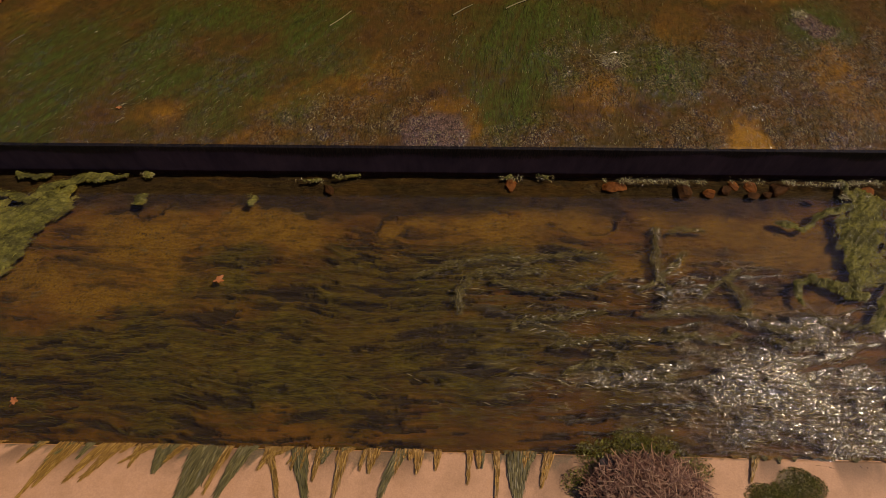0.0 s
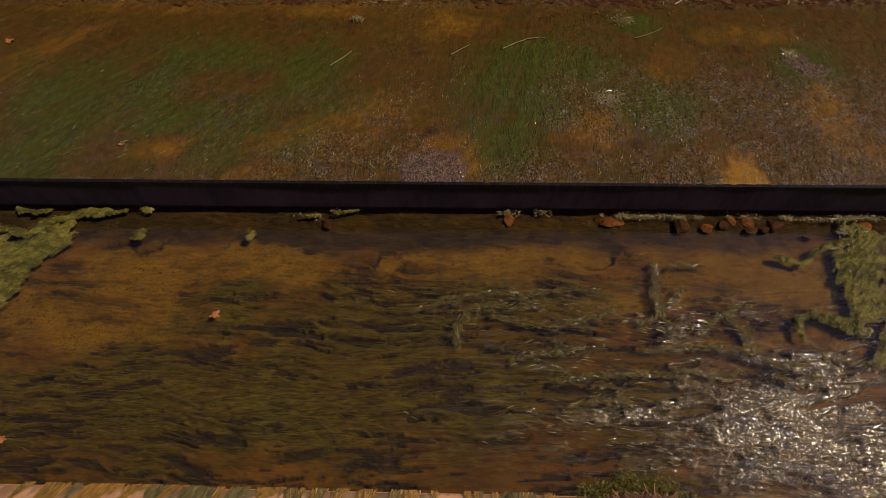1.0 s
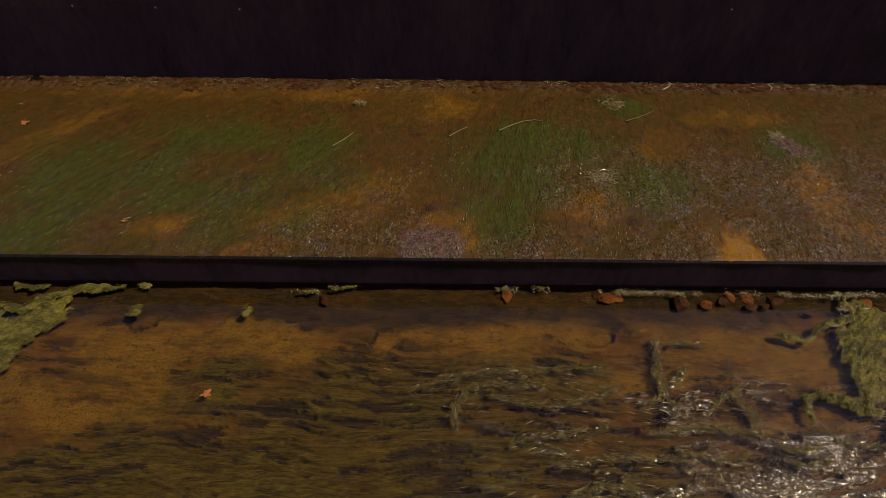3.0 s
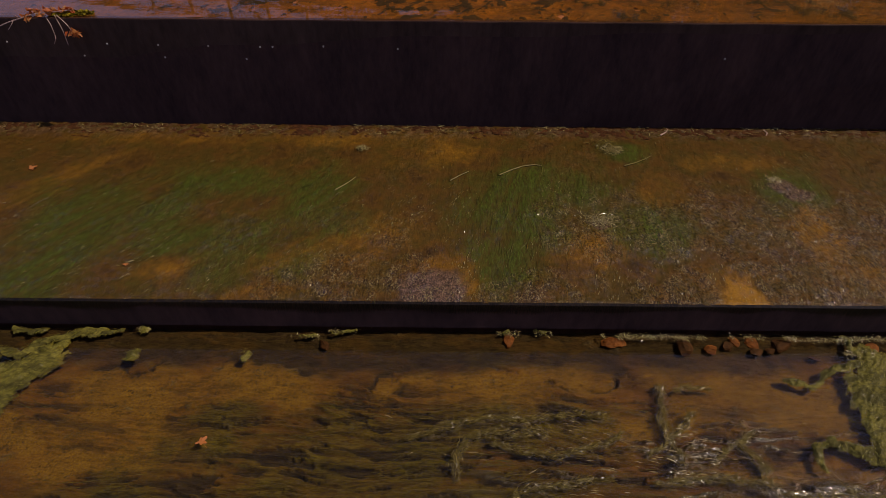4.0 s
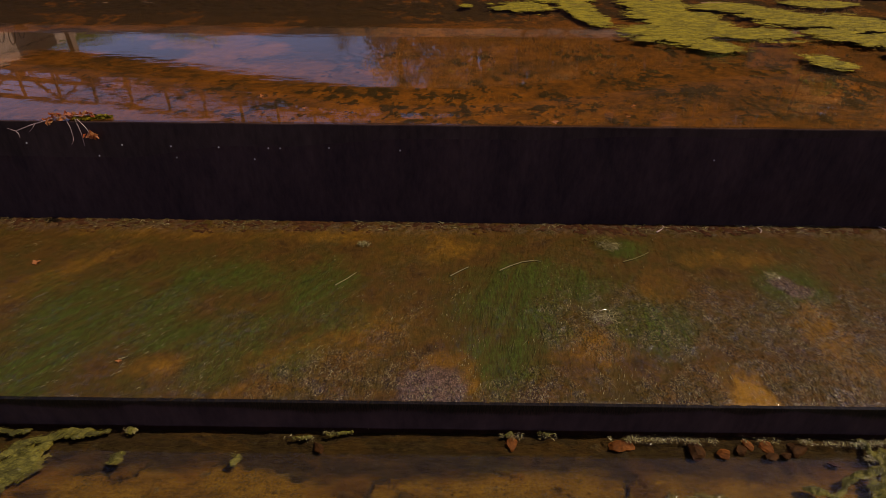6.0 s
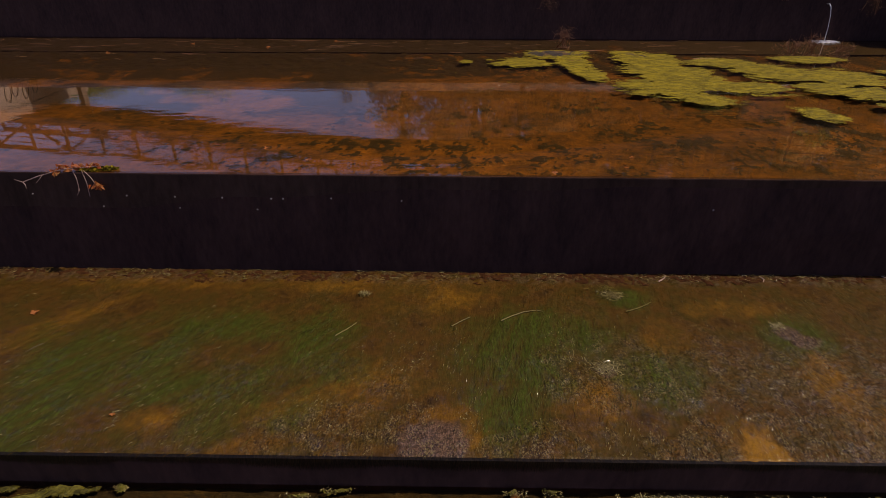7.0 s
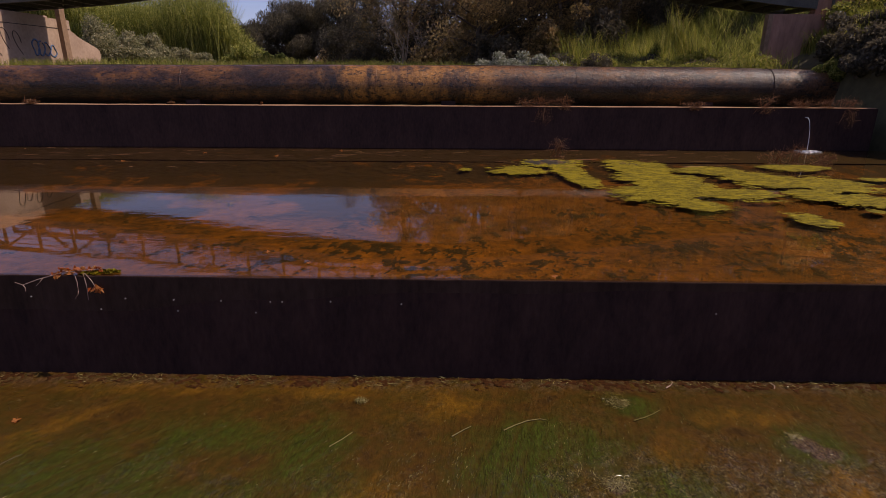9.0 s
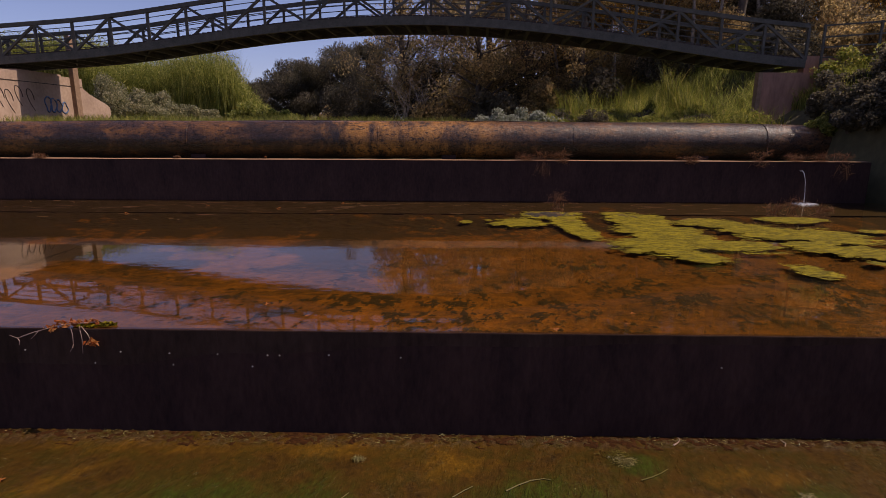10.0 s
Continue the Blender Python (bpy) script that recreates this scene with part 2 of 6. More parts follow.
def apron_material():
    """Thin wet biofilm on concrete: brown, with green hair algae, ochre patches and bare grey-violet crust."""
    m, nt, b = shader("wet_algae_film")
    green, ochre, crust, relief = channels(nt)
    hair = tex(nt, 34, 4, 0.65, (1.7, 0.35, 1), (0, 0, radians(-18)), 0.8)
    grain = tex(nt, 85, 4, 0.75)
    blot = tex(nt, 2.6, 6, 0.68)
    base = ramp(nt, blot, (0.32, (0.0310, 0.0158, 0.0040)), (0.46, (0.0600, 0.0292, 0.0050)), (0.57, (0.0420, 0.0262, 0.0042)), (0.7, (0.0710, 0.0345, 0.0052)))
    c = blend(nt, calc(nt, "MULTIPLY", ochre, ramp(nt, tex(nt, 9, 5, 0.7), (0.35, 0.45), (0.6, 1.0))), base, ramp(nt, grain, (0.3, (0.0980, 0.0440, 0.0046)), (0.7, (0.1950, 0.0900, 0.0072))))
    c = blend(nt, calc(nt, "MULTIPLY", green, ramp(nt, hair, (0.25, 0.35), (0.6, 1.0))), c, ramp(nt, hair, (0.3, (0.0150, 0.0215, 0.0030)), (0.7, (0.0470, 0.0610, 0.0065))))
    c = blend(nt, calc(nt, "MULTIPLY", crust, 0.92), c, ramp(nt, grain, (0.38, (0.0260, 0.0150, 0.0110)), (0.62, (0.1200, 0.0720, 0.0480))))
    pebble = tex(nt, 62, 2.0, 0.5, (1, 0.62, 1), (0, 0, 0), 0.4)
    c = blend(nt, 0.5, c, ramp(nt, calc(nt, "MULTIPLY_ADD", grain, 0.4, calc(nt, "MULTIPLY", tex(nt, 14, 6, 0.72), 0.6)), (0.38, 0.5), (0.62, 1.5)), "MULTIPLY")
    # shade in the pebble hollows is multiplied into the colour
    c = blend(nt, relief, c, blend(nt, 1.0, c, ramp(nt, pebble, (0.38, 0.5), (0.57, 1.35)), "MULTIPLY"))
    # pale glints and dark pits painted in loose clusters, and the bare bright ochre
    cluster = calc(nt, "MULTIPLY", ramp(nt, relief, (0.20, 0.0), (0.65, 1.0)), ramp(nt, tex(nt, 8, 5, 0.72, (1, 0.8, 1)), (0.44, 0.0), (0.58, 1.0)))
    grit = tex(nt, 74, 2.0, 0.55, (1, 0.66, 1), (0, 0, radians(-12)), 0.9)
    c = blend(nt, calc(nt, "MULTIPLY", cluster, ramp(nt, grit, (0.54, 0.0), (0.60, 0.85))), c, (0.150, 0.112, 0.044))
    c = blend(nt, calc(nt, "MULTIPLY", cluster, ramp(nt, grit, (0.40, 0.75), (0.47, 0.0))), c, (0.016, 0.010, 0.006))
    c = blend(nt, calc(nt, "MULTIPLY", ramp(nt, ochre, (0.78, 0.0), (0.97, 0.9)), ramp(nt, tex(nt, 11, 6, 0.72), (0.36, 0.45), (0.56, 1.0))), c, ramp(nt, grain, (0.3, (0.13, 0.062, 0.006)), (0.7, (0.25, 0.122, 0.011))))
    put(nt, b.inputs["Base Color"], c)
    b.inputs["Specular IOR Level"].default_value = 0.08
    b.inputs["Roughness"].default_value = 0.5
    comb = tex(nt, 70, 2.0, 0.5, (1.6, 0.26, 1), (0, 0, radians(-16)), 0.7)
    h = calc(nt, "MULTIPLY_ADD", pebble, calc(nt, "MULTIPLY_ADD", relief, 0.9, 0.15), calc(nt, "MULTIPLY_ADD", comb, 0.30, calc(nt, "MULTIPLY", hair, 0.20)))
    bump(nt, h, 1.0, 0.013, b)
    # the film of water on it
    wet = nt.nodes.new("ShaderNodeBump")
    bead = tex(nt, 78, 1.0, 0.4, (1, 0.7, 1), (0, 0, 0), 0.3)
    put(nt, wet.inputs["Height"], blend(nt, ramp(nt, relief, (0.25, 0.0), (0.6, 1.0)), comb, bead))
    wet.inputs["Strength"].default_value, wet.inputs["Distance"].default_value = 1.0, 0.011
    nt.links.new(wet.outputs[0], b.inputs["Coat Normal"])
    put(nt, b.inputs["Coat Weight"], calc(nt, "MULTIPLY_ADD", cluster, 0.26, calc(nt, "MULTIPLY", ramp(nt, tex(nt, 2.3, 5, 0.65), (0.46, 0.0), (0.57, 0.8)), ramp(nt, tex(nt, 16, 4, 0.7), (0.48, 0.0), (0.58, 1.0)))))
    b.inputs["Coat Roughness"].default_value = 0.065
    return m


def bed_material():
    """The bed of the lower basin: sand, brown silt and trailing green weed."""
    m, nt, b = shader("basin_bed")
    green, sand, dark, wet = channels(nt)
    grain = tex(nt, 80, 4, 0.75)
    speck = tex(nt, 38, 5, 0.7)
    hair = tex(nt, 34, 6, 0.70, (0.26, 1.7, 1), (0, 0, 0), 1.2)
    blot = tex(nt, 3.5, 6, 0.65)
    base = ramp(nt, blot, (0.3, (0.0560, 0.0270, 0.0036)), (0.7, (0.1240, 0.0590, 0.0060)))
    c = blend(nt, sand, base, ramp(nt, grain, (0.3, (0.0800, 0.0430, 0.0040)), (0.7, (0.1880, 0.1060, 0.0085))))
    c = blend(nt, calc(nt, "MULTIPLY", sand, calc(nt, "MULTIPLY", ramp(nt, speck, (0.56, 0.0), (0.60, 1.0)), ramp(nt, tex(nt, 6, 3), (0.40, 0.25), (0.60, 0.95)))), c, (0.0260, 0.0159, 0.0031))
    c = blend(nt, green, c, ramp(nt, hair, (0.41, (0.0190, 0.0160, 0.0026)), (0.60, (0.0860, 0.0740, 0.0070))))
    # dark channel: painted shade of weed gaps and sand rims, plus the step-side band
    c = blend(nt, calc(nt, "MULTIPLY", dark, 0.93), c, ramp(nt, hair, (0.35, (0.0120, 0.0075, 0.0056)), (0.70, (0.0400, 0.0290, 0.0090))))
    c = blend(nt, wet, c, ramp(nt, grain, (0.35, (0.0160, 0.0120, 0.0030)), (0.65, (0.0700, 0.0560, 0.0110))))
    c = blend(nt, 0.75, c, ramp(nt, calc(nt, "MULTIPLY_ADD", grain, 0.35, calc(nt, "MULTIPLY", tex(nt, 12, 7, 0.75, (0.6, 1.4, 1)), 0.65)), (0.38, 0.5), (0.62, 1.55)), "MULTIPLY")
    put(nt, b.inputs["Base Color"], c)
    put(nt, b.inputs["Roughness"], ramp(nt, wet, (0.0, 0.85), (0.35, 0.16), (1.0, 0.11)))
    cells = nt.nodes.new("ShaderNodeTexVoronoi")
    cells.inputs["Scale"].default_value = 30
    nt.links.new(coords(nt), cells.inputs["Vector"])
    dry = calc(nt, "MULTIPLY", calc(nt, "SUBTRACT", 1.0, wet), calc(nt, "MULTIPLY_ADD", grain, 0.8, calc(nt, "MULTIPLY", hair, 2.0)))
    put(nt, b.inputs["Specular IOR Level"], calc(nt, "MULTIPLY_ADD", wet, 0.85, 0.1))
    knobs = calc(nt, "MULTIPLY_ADD", tex(nt, 46, 1.5, 0.5, (0.85, 1.1, 1), (0, 0, 0), 0.3), 1.7, calc(nt, "MULTIPLY", cells.outputs[0], 0.5))
    bump(nt, calc(nt, "MULTIPLY_ADD", knobs, wet, dry), 1.0, 0.0070, b)
    return m


def pool_material():
    m, nt, b = shader("pool_bed")
    weed, ochre, silt, _ = channels(nt)
    grain = tex(nt, 25, 5, 0.7)
    blot = tex(nt, 1.6, 7, 0.7)
    frond = tex(nt, 15, 6, 0.76, (1.1, 0.9, 1), (0, 0, 0), 0.6)
    weed = ramp(nt, calc(nt, "MULTIPLY_ADD", frond, 1.5, calc(nt, "ADD", weed, -0.85)), (0.33, 0.0), (0.50, 1.0))
    silt = ramp(nt, calc(nt, "MULTIPLY_ADD", tex(nt, 11, 8, 0.78, (0.35, 1.0, 1), (0, 0, 0), 0.7), 1.6, calc(nt, "ADD", silt, -0.80)), (0.22, 0.0), (0.55, 1.0))
    base = ramp(nt, blot, (0.3, (0.0860, 0.0340, 0.0026)), (0.7, (0.1500, 0.0610, 0.0040)))
    c = blend(nt, calc(nt, "MULTIPLY", ochre, 0.6), base, (0.1691, 0.0709, 0.0035))
    c = blend(nt, calc(nt, "MULTIPLY", silt, 0.92), c, ramp(nt, grain, (0.35, (0.0070, 0.0042, 0.0020)), (0.65, (0.0200, 0.0105, 0.0030))))
    c = blend(nt, weed, c, ramp(nt, grain, (0.3, (0.0100, 0.0054, 0.0016)), (0.7, (0.0260, 0.0134, 0.0026))))
    c = blend(nt, 0.4, c, ramp(nt, grain, (0.25, 0.4), (0.75, 1.4)), "MULTIPLY")
    c = blend(nt, ramp(nt, tex(nt, 11, 5, 0.75, (1, 0.8, 1)), (0.56, 0.0), (0.63, 0.7)), c, (0.0160, 0.0096, 0.0020))
    c = blend(nt, 0.8, c, ramp(nt, tex(nt, 5, 6, 0.7), (0.38, 0.35), (0.62, 1.35)), "MULTIPLY")
    put(nt, b.inputs["Base Color"], c)
    b.inputs["Roughness"].default_value = 0.9
    bump(nt, grain, 0.6, 0.02, b)
    return m


def ledge_material():
    m, nt, b = shader("ledge_concrete")
    green, brown, _, _ = channels(nt)
    blot, grain = tex(nt, 4, 6, 0.65), tex(nt, 90, 4, 0.7)
    c = ramp(nt, blot, (0.3, (0.30, 0.157, 0.064)), (0.5, (0.39, 0.208, 0.092)), (0.7, (0.34, 0.175, 0.070)))
    c = blend(nt, calc(nt, "MULTIPLY", brown, 0.85), c, (0.0988, 0.0494, 0.0137))
    c = blend(nt, calc(nt, "MULTIPLY", green, 0.92), c, ramp(nt, grain, (0.3, (0.045, 0.034, 0.010)), (0.7, (0.120, 0.074, 0.019))))
    c = blend(nt, 0.35, c, ramp(nt, grain, (0.25, 0.5), (0.75, 1.35)), "MULTIPLY")
    put(nt, b.inputs["Base Color"], c)
    b.inputs["Roughness"].default_value = 0.75
    bump(nt, grain, 0.5, 0.004, b)
    return m


def mat_material(name, dark, light, gloss):
    m, nt, b = shader(name)
    grain, blot = tex(nt, 40, 5, 0.7), tex(nt, 2.5, 5)
    f = calc(nt, "MULTIPLY_ADD", grain, 0.6, calc(nt, "MULTIPLY", blot, 0.4))
    tone = ramp(nt, f, (0.34, dark), (0.62, light))
    put(nt, b.inputs["Base Color"], blend(nt, ramp(nt, tex(nt, 9, 6, 0.75, (0.5, 1.3, 1)), (0.44, 0.9), (0.56, 0.0)), tone, dark))
    b.inputs["Roughness"].default_value = 0.8
    b.inputs["Specular IOR Level"].default_value = 0.15
    b.inputs["Coat Weight"].default_value = gloss
    b.inputs["Coat Roughness"].default_value = 0.15
    bump(nt, grain, 0.9, 0.02, b)
    return m


def pipe_material():
    m, nt, b = shader("rusty_pipe")
    blot = tex(nt, 0.7, 7, 0.75, (0.6, 1, 1))
    streak = tex(nt, 7, 6, 0.75, (1, 0.25, 0.25))
    grain = tex(nt, 16, 6, 0.75, (0.6, 1, 1))
    c = ramp(nt, blot, (0.38, (0.022, 0.012, 0.009)), (0.50, (0.070, 0.032, 0.016)), (0.60, (0.200, 0.085, 0.026)))
    px = nt.nodes.new("ShaderNodeSeparateXYZ")
    nt.links.new(coords(nt), px.inputs[0])
    worn = calc(nt, "MULTIPLY", ramp(nt, calc(nt, "MULTIPLY_ADD", px.outputs[0], 0.04, 0.5), (0.30, 0.0), (0.36, 1.0), (0.53, 1.0), (0.60, 0.0)), ramp(nt, tex(nt, 1.1, 6, 0.7, (1, 0.5, 0.5)), (0.44, 0.0), (0.56, 1.0)))
    c = blend(nt, worn, c, (0.40, 0.175, 0.040))
    c = blend(nt, ramp(nt, tex(nt, 9, 7, 0.8, (0.5, 1, 1)), (0.53, 0.0), (0.58, 0.9)), c, (0.012, 0.007, 0.006))
    c = blend(nt, 0.5, c, ramp(nt, streak, (0.3, 0.35), (0.7, 1.3)), "MULTIPLY")
    c = blend(nt, 0.6, c, ramp(nt, grain, (0.38, 0.3), (0.62, 1.5)), "MULTIPLY")
    put(nt, b.inputs["Base Color"], c)
    pit = tex(nt, 30, 4, 0.7, (0.5, 1, 1))
    put(nt, b.inputs["Roughness"], ramp(nt, pit, (0.38, 0.22), (0.62, 0.6)))
    put(nt, b.inputs["Specular IOR Level"], ramp(nt, pit, (0.38, 0.75), (0.62, 0.15)))
    bump(nt, calc(nt, "ADD", grain, calc(nt, "ADD", streak, pit)), 0.8, 0.02, b)
    put(nt, b.inputs["Coat Weight"], ramp(nt, tex(nt, 12, 6, 0.75, (0.3, 1, 1)), (0.42, 0.45), (0.58, 0.0)))
    b.inputs["Coat Roughness"].default_value = 0.16
    return m


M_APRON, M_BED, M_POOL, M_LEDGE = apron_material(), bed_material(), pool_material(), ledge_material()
M_WATER_LOW = water("basin_water", 20, 0.08, 0.02, (0.97, 0.93, 0.80), (0.6, 1.3, 1), 1.6)
M_WATER_UP = water("pool_water", 5, 0.07, 0.01, (0.97, 0.80, 0.48), (0.5, 1.3, 1), 0.35)
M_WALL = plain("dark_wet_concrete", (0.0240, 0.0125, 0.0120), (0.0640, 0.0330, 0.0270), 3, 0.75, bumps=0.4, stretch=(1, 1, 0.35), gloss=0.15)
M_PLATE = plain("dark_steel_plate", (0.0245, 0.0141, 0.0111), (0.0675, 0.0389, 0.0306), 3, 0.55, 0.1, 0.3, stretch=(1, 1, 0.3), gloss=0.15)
# wall top coloured paler and warmer to imitate its sunlit edge
M_LIP = plain("painted_lit_wall_top", (0.1950, 0.0900, 0.0413), (0.3600, 0.2025, 0.1050), 3, 0.85, stretch=(0.4, 1, 1))
M_CRUST = plain("reddish_crust", (0.0120, 0.0048, 0.0024), (0.0700, 0.0270, 0.0085), 22, 0.85, bumps=0.5, fine=3.0, gloss=0.05)
M_CURB = plain("silted_curb", (0.0050, 0.0030, 0.0018), (0.0320, 0.0165, 0.0075), 7, 0.8, stretch=(0.35, 1, 1))
M_PIPE = pipe_material()
M_BOLT = plain("galvanised_bolt", (0.1700, 0.1450, 0.1250), (0.3200, 0.2900, 0.2650), 40, 0.4, 0.0)
M_STEEL = plain("painted_bridge_steel", (0.0480, 0.0480, 0.0400), (0.1150, 0.1060, 0.0860), 3, 0.65, 0.0, 0.2, gloss=0.25)
M_UNDER = plain("bridge_deck_timber", (0.0210, 0.0126, 0.0112), (0.0577, 0.0357, 0.0291), 2, 0.8)
M_CONC = plain("abutment_concrete", (0.2900, 0.1950, 0.1400), (0.4700, 0.3350, 0.2500), 0.8, 0.9, bumps=0.4, fine=9)
M_SOIL = plain("bank_soil", (0.0630, 0.0510, 0.0204), (0.1530, 0.1190, 0.0510), 0.5, 0.95, bumps=0.5, depth=0.05)
M_GRASS = foliage("grass", (0.1341, 0.1465, 0.0275), (0.3352, 0.3453, 0.0605), (0.5811, 0.4605, 0.1373))
M_REED = foliage("reed", (0.1411, 0.1628, 0.0358), (0.3685, 0.3868, 0.0895), (0.7154, 0.6311, 0.2086), thin=0.62)
M_SILVER = foliage("silver_shrub", (0.1544, 0.1591, 0.0820), (0.3705, 0.3448, 0.1990), (0.6175, 0.5304, 0.3276))
M_WHITE = foliage("white_flower", (0.18, 0.2, 0.13), (0.4, 0.4, 0.32), (0.62, 0.6, 0.52))
M_DARK = foliage("dark_tree_leaf", (0.0740, 0.0620, 0.0480), (0.1450, 0.1220, 0.0840), (0.2400, 0.1900, 0.1200), thin=0.5)
M_OLIVE = foliage("olive_leaf", (0.2000, 0.1480, 0.0800), (0.4500, 0.3200, 0.1550), (0.8000, 0.5500, 0.2400), thin=0.6)
M_AUTUMN = foliage("autumn_leaf", (0.1275, 0.0746, 0.0208), (0.3825, 0.1951, 0.0372), (0.9881, 0.5508, 0.0792))
M_BARK = plain("bark", (0.045, 0.032, 0.024), (0.16, 0.12, 0.09), 4, 0.9, bumps=0.6, stretch=(1, 1, 0.25))
M_BARK_PALE = plain("pale_bark", (0.16, 0.12, 0.09), (0.42, 0.34, 0.27), 5, 0.85, bumps=0.5, stretch=(1, 1, 0.4))
M_DRY = foliage("dry_stem", (0.1260, 0.0504, 0.0255), (0.3500, 0.1610, 0.0825), (0.5880, 0.3500, 0.1875))
M_LITTER = foliage("fallen_leaf", (0.4200, 0.0800, 0.0200), (0.5400, 0.1898, 0.0495), (0.6300, 0.3277, 0.1320))
M_STONE = plain("brown_stone", (0.0160, 0.0070, 0.0025), (0.0620, 0.0250, 0.0070), 7, 0.8, bumps=0.7, gloss=0.15)
M_STONE_RED = plain("orange_brown_stone", (0.0600, 0.0180, 0.0030), (0.1900, 0.0640, 0.0110), 9, 0.7, bumps=0.7, gloss=0.2)
M_MAT = mat_material("yellow_green_algae", (0.0850, 0.0660, 0.0020), (0.3300, 0.2480, 0.0080), 0.0)
M_MATLOW = mat_material("wet_green_algae", (0.0420, 0.0370, 0.0060), (0.1680, 0.1480, 0.0230), 0.06)
M_FOAM = plain("white_water", (0.6, 0.6, 0.62), (0.85, 0.85, 0.88), 20, 0.3)
M_PAINT_BLUE = plain("spray_paint", (0.05, 0.10, 0.22), (0.10, 0.17, 0.30), 12, 0.6)
M_RUST_POST = plain("rusty_post", (0.17, 0.10, 0.06), (0.33, 0.21, 0.13), 6, 0.8)
M_HAIR_GREEN = foliage("green_hair_algae", (0.0190, 0.0215, 0.0039), (0.0542, 0.0544, 0.0102), (0.1081, 0.1011, 0.0204), 0.30, 0.2, 0.15)
M_HAIR_BROWN = foliage("brown_hair_algae", (0.0355, 0.0186, 0.0010), (0.0774, 0.0373, 0.0021), (0.1419, 0.0690, 0.0042), 0.36, 0.15, 0.15)
# pale algae, its base colour raised so threads also pass for wet glints
M_HAIR_PALE = foliage("pale_algae_and_glints", (0.1026, 0.0734, 0.0222), (0.2200, 0.1759, 0.0650), (0.3812, 0.3226, 0.1482), 0.2, 0.6, 0.1)
M_HAIR_MAT = foliage("yellow_olive_algae", (0.0456, 0.0408, 0.0027), (0.1260, 0.1116, 0.0090), (0.2400, 0.2100, 0.0297), 0.3, 0.3, 0.1)
M_HAIR_ROPE = foliage("olive_rope_algae", (0.0480, 0.0350, 0.0080), (0.1000, 0.0760, 0.0170), (0.1900, 0.1500, 0.0380), 0.24, 0.25, 0.1)
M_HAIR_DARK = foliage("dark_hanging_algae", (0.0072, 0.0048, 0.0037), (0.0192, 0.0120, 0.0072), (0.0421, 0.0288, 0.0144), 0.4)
M_WEED_GREEN = foliage("green_water_weed", (0.0360, 0.0340, 0.0040), (0.0760, 0.0680, 0.0060), (0.1300, 0.1080, 0.0110), 0.6, 0.2, 0.1)
M_WEED_BROWN = foliage("brown_water_weed", (0.0355, 0.0195, 0.0029), (0.0674, 0.0360, 0.0041), (0.1065, 0.0562, 0.0069), 0.6, 0.2, 0.1)
M_SILL_BROWN = foliage("brown_sill_algae", (0.1500, 0.0720, 0.0120), (0.2700, 0.1380, 0.0230), (0.4000, 0.2200, 0.0420), 0.5, 0.25, 0.1)
M_SILL_GREEN = foliage("green_sill_algae", (0.0700, 0.0560, 0.0180), (0.1300, 0.1000, 0.0300), (0.2000, 0.1550, 0.0450), 0.5, 0.25, 0.1)
M_CONC_DARK = plain("stained_concrete", (0.1759, 0.0892, 0.0624), (0.4692, 0.2495, 0.1728), 0.9, 0.9, bumps=0.5, stretch=(1, 1, 0.3))
M_TWIG = plain("pale_dry_twig", (0.22, 0.13, 0.10), (0.42, 0.30, 0.24), 20, 0.8)

def slide(ob, by):
    """Shifts a sheet's vertices along y by a function of x and y."""
    co = np.empty(len(ob.data.vertices) * 3, np.float32)
    ob.data.vertices.foreach_get("co", co)
    co = co.reshape(-1, 3)
    co[:, 1] += by(co[:, 0], co[:, 1])
    ob.data.vertices.foreach_set("co", co.ravel())
    ob.data.update()


# ---- levels ----
LOW, APRON, POOL = -0.30, 0.0, 1.19       # water of the lower basin, apron, water of the upper pool
LEDGE_Y, STEP_Y, WEIR_Y, FAR_Y = 0.575, 2.79, 5.52, 16.22

# ---- ground ----
def bank(x, y):
    """Height of the natural ground round the channel."""
    far = 3.15 + 0.35 * vnoise(x * 0.15, y * 0.15, 5)
    right = smooth(3.0, 16.0, x) * smooth(27.5, 34.0, y) * 2.6 + smooth(12.5, 17.0, x) * 2.0
    left = smooth(-26.0, -33.0, x) * 3.0
    land = far + right + left
    inside = smooth(-31.0, -28.0, x) * (1 - smooth(12.3, 13.6, x)) * (1 - smooth(21.4, 22.6, y))
    return land * (1 - inside) - 1.6 * inside


def axis(near0, near1, step, reach):
    mid = np.arange(near0, near1 + step / 2, step)
    out = step * np.cumsum(1.25 ** np.arange(1, 60))
    out = out[out < reach]
    return np.concatenate([near0 - out[::-1], mid, near1 + out])


gxs, gys = axis(-36, 30, 0.5, 2500), axis(-10, 50, 0.5, 2500)
GX, GY = np.meshgrid(gxs, gys)
tagged(grid("ground", gxs, gys, bank(GX, GY), M_SOIL), "brown earth of the river banks and channel", "ground", kind="structure")

# ---- lower basin: ledge, bed, water ----
xs, ys = np.arange(-5, 5.001, 0.011), np.concatenate([np.linspace(-1.6, 0.15, 30), np.arange(0.16, LEDGE_Y + 0.001, 0.008)])
X, Y = np.meshgrid(xs, ys)
down = LEDGE_Y - Y
slant = X + down * (0.9 * smooth(0.6, -2.6, X) + 0.15)
strand = 0.6 * fbm(slant * 11, down * 0.6, 11, 3) + 0.4 * fbm(slant * 34, down * 1.6, 15, 3)
reach = 0.02 + 0.10 * smooth(0.40, 0.75, fbm(slant * 3.0, 0 * X, 12, 3)) + 0.16 * (strand - 0.45)
